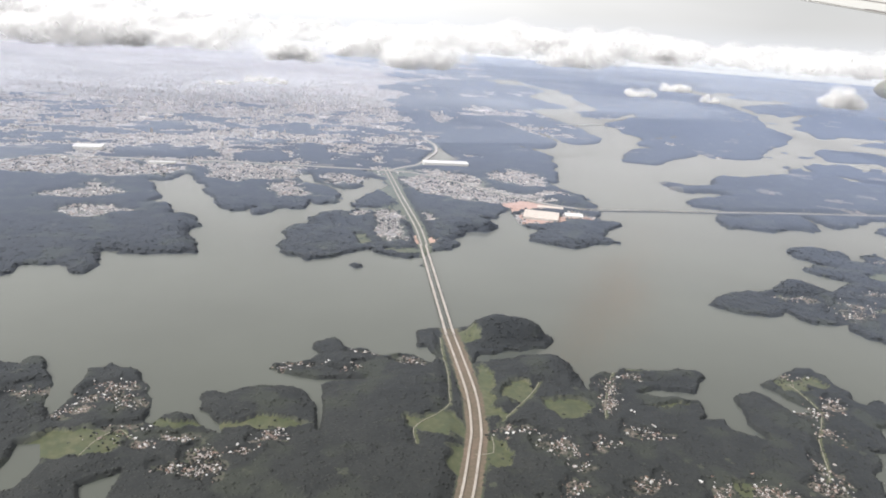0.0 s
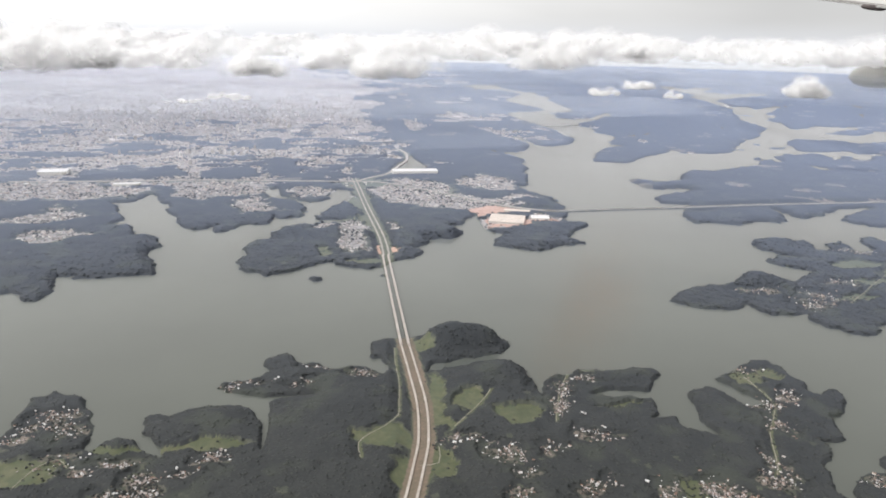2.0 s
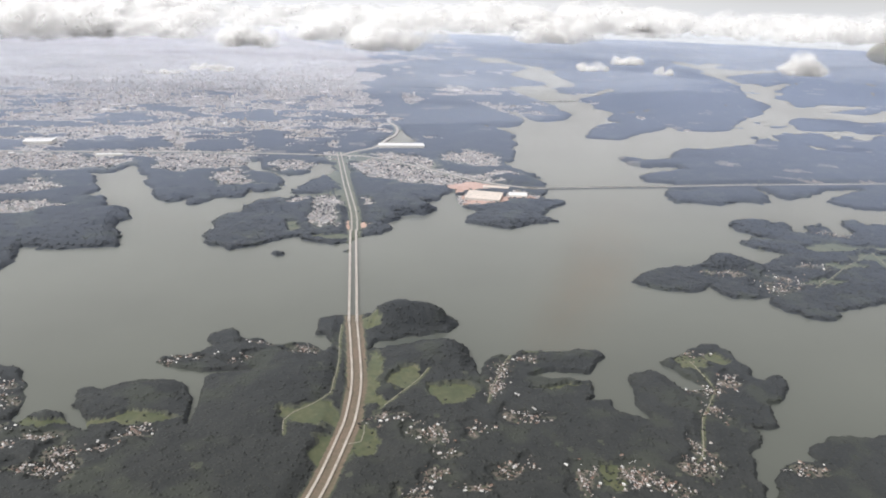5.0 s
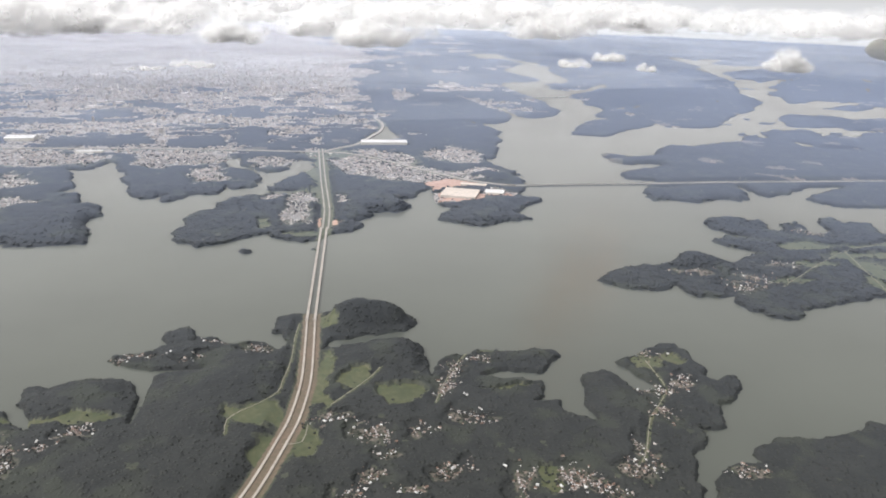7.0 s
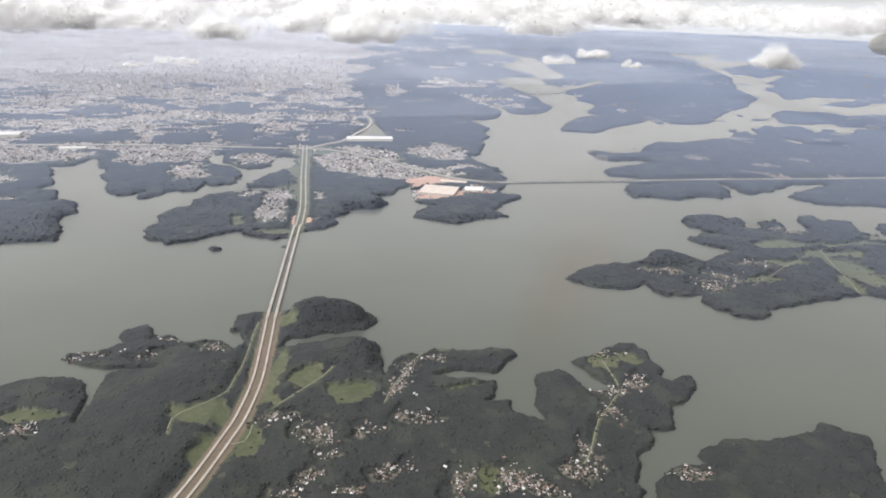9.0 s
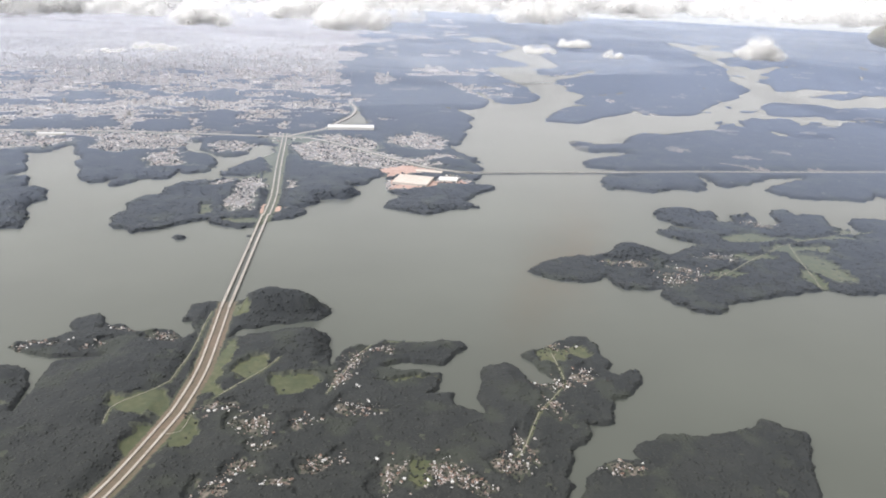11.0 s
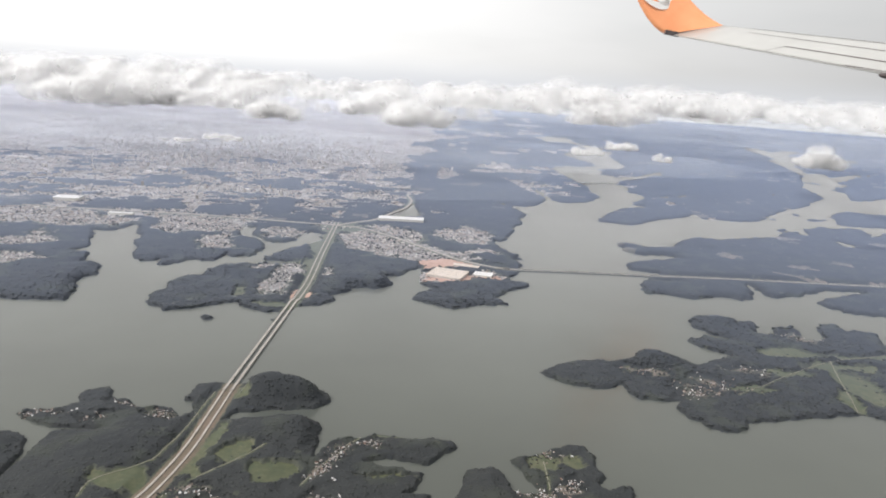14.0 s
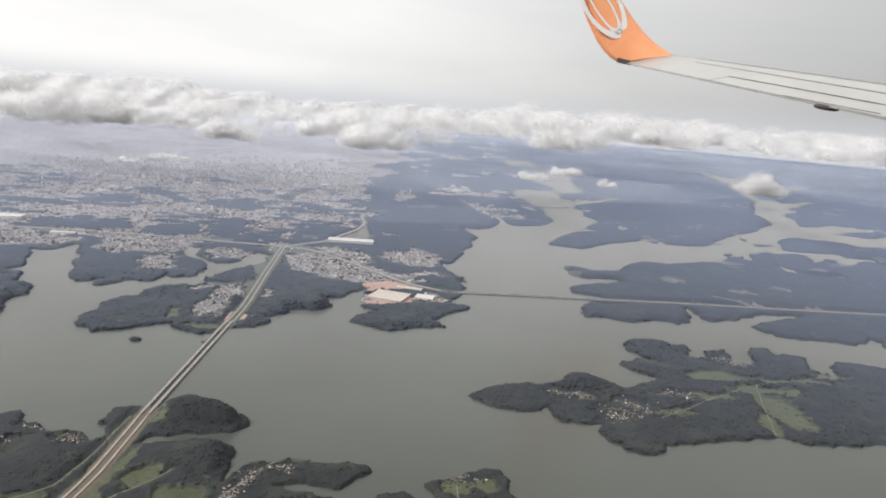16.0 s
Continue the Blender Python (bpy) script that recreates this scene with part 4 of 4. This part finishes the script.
def hamlets():
    rng = np.random.default_rng(11)
    kinds = [house(0.65, 0.9, 0.4, 0.24), house(0.7, 1.0, 0.55, 0.0), house(0.55, 0.75, 0.35, 0.2), house(0.8, 1.4, 0.5, 0.28), house(0.55, 0.65, 0.6, 0.0)]
    first = set()
    for cx, cy, sx, sy, n in HAMLETS:
        n = int(n * 0.5)
        x, y = rng.normal(cx, sx * 0.8, n), rng.normal(cy, sy * 0.8, n)
        land = Land(x, y)
        for i in range(n):
            if land.d[i] < 0.8 or land.road[i] < 4:
                continue
            k = int(rng.integers(len(kinds)))
            m = pose(x[i], y[i], land.ground[i] + 0.7 * land.canopy[i], 0, 0, rng.uniform(0, 180))
            if k not in first:
                first.add(k)
                kinds[k].matrix_basis = m
            else:
                copy_thing(kinds[k], m)


hamlets()


def boxes(name, x, y, z, w, l, h, turn, material_):
    """Many flat-roofed buildings in one mesh."""
    n = len(x)
    corner = np.array([(-1, -1), (1, -1), (1, 1), (-1, 1)]) / 2
    c, s = np.cos(turn), np.sin(turn)
    px = corner[None, :, 0] * w[:, None]
    py = corner[None, :, 1] * l[:, None]
    gx, gy = x[:, None] + px * c[:, None] - py * s[:, None], y[:, None] + px * s[:, None] + py * c[:, None]
    low = np.stack([gx, gy, np.repeat((z - 1)[:, None], 4, 1)], -1)
    top = np.stack([gx, gy, np.repeat((z + h)[:, None], 4, 1)], -1)
    verts = np.concatenate([low, top], 1).reshape(-1, 3)
    quads = np.array([(4, 5, 6, 7), (0, 1, 5, 4), (1, 2, 6, 5), (2, 3, 7, 6), (3, 0, 4, 7)])
    loops = (quads[None] + (np.arange(n) * 8)[:, None, None]).ravel()
    return quick_mesh(name, verts, loops, 4, material_)


def town():
    rng = np.random.default_rng(7)
    n = 120000
    ang = np.radians(rng.uniform(-52, 30, n))
    r = 170 / np.tan(np.radians(rng.uniform(2.6, 18.5, n)))
    x, y = 95 + r * np.sin(ang), r * np.cos(ang)
    land = Land(x, y)
    chance = np.maximum(land.city * 0.9, (land.town > 0.4) * 0.9) * (land.d > 1.5) * (land.road > 5)
    chance = chance * (blobs(x, y, EARTH) < 0.3)
    keep = rng.random(n) < chance
    x, y, z, r = x[keep], y[keep], land.ground[keep], r[keep]
    n = len(x)
    size = np.clip(r * 0.0014, 0.75, 4.0) * rng.lognormal(0, 0.35, n)
    turn = np.radians(25) * np.round(value_noise(x, y, 70, 3) * 4) + rng.normal(0, 0.08, n)
    ob = boxes("town_houses", x, y, z, size * rng.uniform(0.8, 1.8, n), size * rng.uniform(0.8, 1.5, n), rng.uniform(0.3, 0.6, n) * np.clip(size, 0.8, 2.0), turn, M_BUILDING)
    tagged(ob, "dense sprawl of pale low town houses with tiled and flat roofs", "town houses", kind="stuff")
    n = 520
    x, y = rng.normal(-190, 190, n), rng.normal(1420, 220, n)
    land = Land(x, y)
    keep = (land.d > 5) & (land.city > 0.5)
    x, y, z = x[keep], y[keep], land.ground[keep]
    n = len(x)
    ob = boxes("tower_blocks", x, y, z, rng.uniform(2, 4, n), rng.uniform(2, 4, n), rng.uniform(3, 7, n), rng.uniform(0, 1.5, n), M_TOWER)
    tagged(ob, "pale high-rise tower blocks in the town centre", "tower blocks", kind="stuff")
    return n


town()


def cottages():
    """The smaller roofs and sheds between the village houses."""
    rng = np.random.default_rng(23)
    xs, ys = [], []
    for cx, cy, sx, sy, n in HAMLETS:
        # roofs line a few lanes that cross the hamlet, with some set back among the trees
        for lane in range(3):
            k = int(n * 1.7)
            way = rng.uniform(0, math.pi)
            ox, oy = rng.normal(0, sx * 0.5), rng.normal(0, sy * 0.5)
            along = rng.normal(0, 1.0, k)
            side = rng.choice((-0.55, 0.55), k) + rng.normal(0, 0.18, k)
            bend = 0.5 * np.sin(along * 1.5)
            xs.append(cx + ox + along * sx * math.cos(way) - (side + bend) * math.sin(way))
            ys.append(cy + oy + along * sy * math.sin(way) + (side + bend) * math.cos(way))
        k = int(n * 1.6)
        xs.append(rng.normal(cx, sx * 1.2, k))
        ys.append(rng.normal(cy, sy * 1.2, k))
    x, y = np.concatenate(xs), np.concatenate(ys)
    land = Land(x, y)
    keep = (land.d > 0.8) & (land.road > 4) & (rng.random(len(x)) < 0.45 + land.yard)
    x, y, z = x[keep], y[keep], (land.ground + 0.6 * land.canopy)[keep]
    n = len(x)
    ob = boxes("cottages", x, y, z, rng.uniform(0.25, 0.5, n), rng.uniform(0.35, 0.75, n), rng.uniform(0.2, 0.35, n), rng.uniform(0, 3.1, n), M_COTTAGE)
    tagged(ob, "small pale cottages and sheds in the lakeside villages", "cottages", kind="stuff")


cottages()


def shed(name, label, x, y, turn, w, l, h, bays, material_):
    """An industrial hall: walls under a row of low gabled roofs with overhangs and skylight strips."""
    base = new(name)
    base.matrix_basis = pose(x, y, 1.6, 0, 0, turn)
    bm = bmesh.new()
    box(bm, -w / 2, w / 2, -l / 2, l / 2, -2, h)
    part("wall", bm, M_WALL, base)
    step = l / bays
    for k in range(bays):
        y0, y1 = -l / 2 + k * step, -l / 2 + (k + 1) * step
        ym, z = (y0 + y1) / 2, h + step * 0.10
        bm = bmesh.new()
        e = 0.3
        v = [bm.verts.new(c) for c in ((-w / 2 - e, y0, h + 0.01), (w / 2 + e, y0, h + 0.01), (w / 2 + e, y1, h + 0.01), (-w / 2 - e, y1, h + 0.01), (-w / 2 - e, ym, z), (w / 2 + e, ym, z))]
        for f in ((0, 1, 5, 4), (2, 3, 4, 5), (0, 4, 3), (1, 2, 5), (3, 2, 1, 0)):
            bm.faces.new([v[i] for i in f])
        roof = part("roof", bm, material_, base)
        bm = bmesh.new()
        box(bm, -w / 2 + 1, w / 2 - 1, ym - step * 0.06, ym + step * 0.06, z - 0.05, z + 0.12)
        part("skylight", bm, M_CONCRETE, roof, "grey ridge skylight")
    return tagged(base, label, "factory hall", "industrial halls")


shed("warehouse", "long white warehouse with a pale metal roof by the motorway", 113, 844, 2, 54, 16, 3.4, 2, M_METAL)
shed("warehouse", "low grey loading hall beside the white warehouse", 100, 850, 2, 28, 9, 2.2, 2, M_CONCRETE)
shed("factory_hall", "wide factory hall with ribbed cream roofs on the shore", 173, 609, -18, 31, 28, 2.2, 7, M_CREAM)
shed("factory_hall", "narrow cream hall behind the large factory", 190, 641, -14, 24, 7, 1.8, 1, M_CREAM)
shed("factory_hall", "small white hall beside the cream factory", 205, 614, -10, 16, 12, 2.0, 2, M_METAL)
shed("factory_hall", "white industrial hall on the town's edge", -299, 850, 8, 30, 18, 3.0, 2, M_METAL)
shed("factory_hall", "pale industrial hall behind the shore woods", -201, 780, 4, 26, 7, 2.0, 2, M_METAL)


def industry():
    """Larger halls among the town's houses."""
    rng = np.random.default_rng(19)
    done = 0
    while done < 120:
        a, r = radians(rng.uniform(-46, 8)), 170 / math.tan(radians(rng.uniform(3.4, 10.0)))
        x, y = 95 + r * math.sin(a), r * math.cos(a)
        land = Land(np.array([x]), np.array([y]))
        if land.d[0] < 8 or land.city[0] < 0.5 or land.road[0] < 10:
            continue
        s = float(np.clip(r / 900, 0.8, 2.0))
        w, l = rng.uniform(5, 13) * s, rng.uniform(4, 9) * s
        halls.append((x, y, float(land.ground[0]), w, l, rng.uniform(1.2, 2.2), rng.uniform(-0.3, 0.5)))
        done += 1


halls = []
industry()
h = np.array(halls).T
ob = boxes("industrial_halls", h[0], h[1], h[2], h[3], h[4], h[5], h[6], M_TOWER)
tagged(ob, "pale flat-roofed industrial halls scattered through the town", "industrial halls", kind="stuff")

def track(points, width=0.28):
    p = spline(points, 2.0)
    land = Land(p[:, 0], p[:, 1])
    z = land.ground + land.canopy * 0.5 + 0.15
    return tagged(ribbon("track", points, width, 0, lambda x, y: np.interp(np.arange(len(x)), np.arange(len(z)) * (len(x) - 1) / (len(z) - 1), z), M_TRACK, 0.3), "pale dirt track through fields and woods", "track", kind="structure")


for points in TRACKS:
    track(points)


# ---- clouds ----
def cloud(x, y, z, width, depth, height, seed, lumps=22, sub=3, grain=0.24, puff=1.0):
    """A cumulus: ragged billows piled on a flat base, each of thinner and denser skins."""
    rng = np.random.default_rng(seed)
    base = new("cloud")
    base.location = (x, y, z)
    off = Vector((seed * 13.7, seed * 5.1, 0))
    body, skin = bmesh.new(), bmesh.new()
    for k in range(lumps):
        a, q = rng.uniform(0, 2 * math.pi), math.sqrt(rng.uniform(0, 1))
        u, v = q * math.cos(a), q * math.sin(a)
        mound = 1 - 0.75 * q ** 1.5
        r = puff * height * rng.uniform(0.17, 0.42) * (0.5 + 0.5 * mound)
        c = Vector((u * width / 2, v * depth / 2, r * 0.5 + rng.uniform(0.0, 0.8) * (height - r) * mound))
        for shell, bm in ((0.82, body), (1.0, skin), (1.18, skin)):
            made = bmesh.ops.create_icosphere(bm, subdivisions=sub, radius=r * shell, matrix=Matrix.Translation(c) @ Matrix.Diagonal((1.4, 1.3, 0.85, 1)))["verts"]
            for w in made:
                n = noise.fractal(w.co / (height * grain) + off, 1.0, 2.0, 3)
                w.co += (w.co - c) * n * 0.26
                if w.co.z < 0:
                    w.co.z *= 0.4
    part("billows", body, M_CLOUD, base, smooth=True)
    part("wisps", skin, M_WISP, base, "thin ragged rim of vapour", smooth=True)
    return tagged(base, "white cumulus cloud with a flat base", "cloud", "clouds")


cloud(593, 818, 98, 58, 26, 36, 1, 24, 3, 0.3, 0.8)
cloud(318, 773, 101, 36, 16, 15, 2, 20, 2, 0.4)
cloud(349, 754, 110, 34, 16, 14, 3, 20, 2, 0.4)
cloud(399, 771, 99, 20, 12, 13, 4, 14, 2, 0.4, 0.8)
cloud(-98, 812, 88, 46, 18, 14, 6, 18, 2, 0.4)
cloud(-142, 800, 86, 44, 14, 8, 7, 14, 2, 0.4)
# the nearest heads of the bank
cloud(-86, 1005, 104, 74, 40, 38, 8, 22, 3, 0.4, 1.1)
cloud(102, 1228, 92, 110, 60, 54, 9, 24, 3, 0.4, 1.1)
cloud(40, 1300, 100, 150, 60, 44, 10, 24, 3, 0.4, 1.1)
cloud(700, 1629, 122, 90, 40, 40, 11, 18, 2, 0.4, 1.1)
cloud(-544, 1428, 84, 300, 90, 62, 12, 30, 3, 0.4, 1.2)
cloud(-330, 1380, 94, 200, 70, 48, 13, 26, 3, 0.4, 1.2)


def bank():
    """The field of cumulus that closes up towards the horizon."""
    rng = np.random.default_rng(5)
    for k in range(84):
        a = radians(-46 + 98 * ((k * 0.618034) % 1))
        edge = 1420 + 900 * float(smooth_step(math.degrees(a), 2, 34))
        u = (k + 0.5) / 84
        r = 1 / (1 / edge + (1 / 4600 - 1 / edge) * u ** 0.8)
        size = rng.uniform(90, 230) * (r / 1250) ** 0.75
        tall = min(size * rng.uniform(0.3, 0.55), rng.uniform(30, 80)) * (r / 1250) ** 0.35
        cloud(95 + r * math.sin(a), r * math.cos(a), 104 + rng.uniform(-14, 10), size * 1.8, size, tall, 20 + k, 14, 2, 0.6, 1.5)


bank()


def mist():
    """Thin flat shells standing in for haze over the far country, thicker with distance."""
    rng = np.random.default_rng(8)
    for k in range(90):
        a = radians(-52 + 106 * ((k * 0.618034 + 0.3) % 1))
        r = 1000 + 850 * float(smooth_step(math.degrees(a), -5, 22)) + 2900 * ((k + 0.5) / 90) ** 0.8
        bm = bmesh.new()
        wide, deep, thick = rng.uniform(500, 900), rng.uniform(200, 420), rng.uniform(8, 22)
        for w in bmesh.ops.create_icosphere(bm, subdivisions=4, radius=1)["verts"]:
            n = 1 + 0.3 * noise.fractal(w.co * 1.6 + Vector((k * 3.1, 0, 0)), 1.0, 2.0, 3)
            w.co = Vector((w.co.x * wide * n, w.co.y * deep * n, w.co.z * thick))
        base = new("mist_layer")
        base.matrix_basis = pose(95 + r * math.sin(a), r * math.cos(a), rng.uniform(34, 62), 0, 0, -math.degrees(a))
        part("veil", bm, M_HAZE, base)
        tagged(base, "thin pale shell standing in for haze over the far country", "mist", "mist layers")


mist()


# ---- the aircraft's wing ----
def wing():
    """A swept wing with an orange winglet, panel joints and flap fairings."""
    base = new("aircraft_wing")
    tagged(base, "white airliner wing with an orange upturned winglet", "aircraft wing")
    lead_tip, lead_root = Vector((586, 1175, 282)), Vector((702, 558, 210))
    trail_tip, trail_root = Vector((512, 1199, 265)), Vector((695, 539, 171))
    out = ((lead_root - lead_tip).cross(trail_tip - lead_tip)).normalized()
    if out.dot(Vector((186, -6, 174)) - lead_tip) < 0:
        out = -out

    def at(s, c, lift=0.0):
        """A place on the upper skin: s from tip to root, c from leading to trailing edge."""
        p = lead_tip.lerp(lead_root, s).lerp(trail_tip.lerp(trail_root, s), c)
        return p + out * (lift + 4 * math.sin(math.pi * min(1, c * 0.9 + 0.05)) * (0.4 + 0.6 * s))

    def sheet(bm, stations, chords, thick):
        top = [[bm.verts.new(at(s, c)) for c in chords] for s in stations]
        low = [[bm.verts.new(at(s, c) - out * thick * (0.3 + math.sin(math.pi * c))) for c in chords] for s in stations]
        for rows, flip in ((top, False), (low, True)):
            for a, b in zip(rows, rows[1:]):
                for i in range(len(chords) - 1):
                    f = [a[i], a[i + 1], b[i + 1], b[i]]
                    bm.faces.new(f[::-1] if flip else f)
        for i in range(len(stations) - 1):
            for k in (0, -1):
                bm.faces.new([top[i][k], top[i + 1][k], low[i + 1][k], low[i][k]])
        for k in (0, -1):
            for i in range(len(chords) - 1):
                bm.faces.new([top[k][i], top[k][i + 1], low[k][i + 1], low[k][i]])

    bm = bmesh.new()
    sheet(bm, [i / 12 for i in range(13)], [i / 12 for i in range(13)], 3)
    bmesh.ops.recalc_face_normals(bm, faces=bm.faces)
    part("wing_skin", bm, M_WHITE, base, smooth=True)

    def joint(s0, c0, s1, c1, width):
        bm = bmesh.new()
        n = 14
        rows = []
        for i in range(n + 1):
            t = i / n
            s, c = s0 + (s1 - s0) * t, c0 + (c1 - c0) * t
            across = (at(s, min(1, c + 0.02)) - at(s, c - 0.02)).normalized() if abs(s1 - s0) > 0.02 else (lead_root - lead_tip).normalized()
            rows.append([bm.verts.new(at(s, c, 0.5) + across * width * e) for e in (-0.5, 0.5)])
        for a, b in zip(rows, rows[1:]):
            bm.faces.new([a[0], a[1], b[1], b[0]])
        part("panel_joint", bm, M_DARK, base, "dark panel joint")

    for row in ((0.131, 0.0333, 0.698, 0.0693, 0.682), (0.175, 0.301, 0.716, 0.381, 0.806), (0.364, 0.699, 0.732, 0.696, 1.24), (0.334, 0.985, 0.364, 0.699, 0.93), (0.543, 0.963, 0.743, 0.925, 0.744), (0.698, 0.0693, 1, 0.0693, 0.682), (0.716, 0.381, 1, 0.381, 0.806), (0.732, 0.696, 0.821, 0.696, 0.744), (0.779, 0.985, 0.821, 0.703, 0.8), (0.828, 0.816, 0.994, 0.692, 0.8), (0.83, 0.985, 0.84, 0.921, 0.64), (0.84, 0.921, 0.994, 0.803, 0.64), (0, 0.985, 1, 0.985, 0.56)):
        joint(*row)

    def fairing(at_, way, length, tall, mat, label):
        """A canoe-shaped housing with blunt ends."""
        bm = bmesh.new()
        rings = []
        for i in range(25):
            u = -1 + 2 * i / 24
            r = max(0.02, (1 - abs(u) ** 3.4)) ** 0.5
            rings.append([bm.verts.new((u * length / 2, math.cos(k * math.pi / 8) * r * tall * 0.5, math.sin(k * math.pi / 8) * r * tall * 0.5)) for k in range(16)])
        for a, b in zip(rings, rings[1:]):
            for k in range(16):
                bm.faces.new([a[k], a[(k + 1) % 16], b[(k + 1) % 16], b[k]])
        bm.faces.new(rings[0][::-1])
        bm.faces.new(rings[-1])
        bmesh.ops.recalc_face_normals(bm, faces=bm.faces)
        ob = part("flap_fairing", bm, mat, base, label, smooth=True)
        ob.matrix_basis = Matrix.Translation(at_) @ way.to_track_quat("X", "Z").to_matrix().to_4x4()

    fairing(at(0.643, 1.0) - out * 1.5, Vector((0.87, -0.48, -0.12)).normalized(), 26, 6, M_DARK, "small dark flap fairing")
    fairing(Vector((2137, 2379, 83)), Vector((0.373, -0.916, 0.148)), 545, 112, M_FAIRING, "large grey flap fairing")

    # the winglet sweeps up from the tip
    lead = [Vector((586, 1175, 282)), Vector((527, 1195, 308)), Vector((500, 1197, 364)), Vector((425, 1204, 451))]
    trail = [Vector((505, 1199, 265)), Vector((467, 1210, 279)), Vector((445, 1214, 332)), Vector((391, 1212, 442))]

    def bezier(p, t):
        return p[0] * (1 - t) ** 3 + p[1] * 3 * t * (1 - t) ** 2 + p[2] * 3 * t * t * (1 - t) + p[3] * t ** 3

    face = Vector((-0.25, -0.95, 0.1)).normalized()
    bm = bmesh.new()
    front, back = [], []
    for i in range(17):
        a, b = bezier(lead, i / 16), bezier(trail, i / 16)
        front.append([bm.verts.new(a.lerp(b, c / 8) + face * 3.6 * math.sin(math.pi * c / 8)) for c in range(9)])
        back.append([bm.verts.new(a.lerp(b, c / 8) - face * (1 + 3.6 * math.sin(math.pi * c / 8))) for c in range(9)])
    for rows in (front, back):
        for a, b in zip(rows, rows[1:]):
            for i in range(8):
                bm.faces.new([a[i], a[i + 1], b[i + 1], b[i]])
    for i in range(16):
        for k in (0, -1):
            bm.faces.new([front[i][k], front[i + 1][k], back[i + 1][k], back[i][k]])
    bmesh.ops.recalc_face_normals(bm, faces=bm.faces)
    winglet = part("winglet", bm, M_ORANGE, base, "bright orange winglet", smooth=True)

    # two white ovals painted on it
    for t0, c0, lean, rx, ry in ((0.62, 0.5, 24, 26, 55), (0.62, 0.5, 30, 12, 52)):
        mid = bezier(lead, t0).lerp(bezier(trail, t0), c0) + face * 5.6
        up = (bezier(lead, 0.95) - bezier(lead, 0.6)).normalized()
        side = up.cross(face).normalized()
        bm = bmesh.new()
        rows = []
        for k in range(48):
            a = 2 * math.pi * k / 48
            d = side * math.cos(a) * rx + up * math.sin(a) * ry
            rows.append([bm.verts.new(mid + d * e) for e in (0.86, 1.1)])
        for a, b in zip(rows, rows[1:] + rows[:1]):
            bm.faces.new([a[0], a[1], b[1], b[0]])
        part("painted_oval", bm, M_OVAL, winglet, "white painted oval ring")
    # dark wedge at the trailing corner of the tip; it gives no light
    bm = bmesh.new()
    box(bm, -11, 11, -3.5, 3.5, -3.5, 3.5)
    wedge = part("tip_wedge", bm, M_DARK, base, "dark red-brown wedge at the wing tip")
    wedge.matrix_basis = pose(512, 1194, 267, 0, 8, 0)


wing()
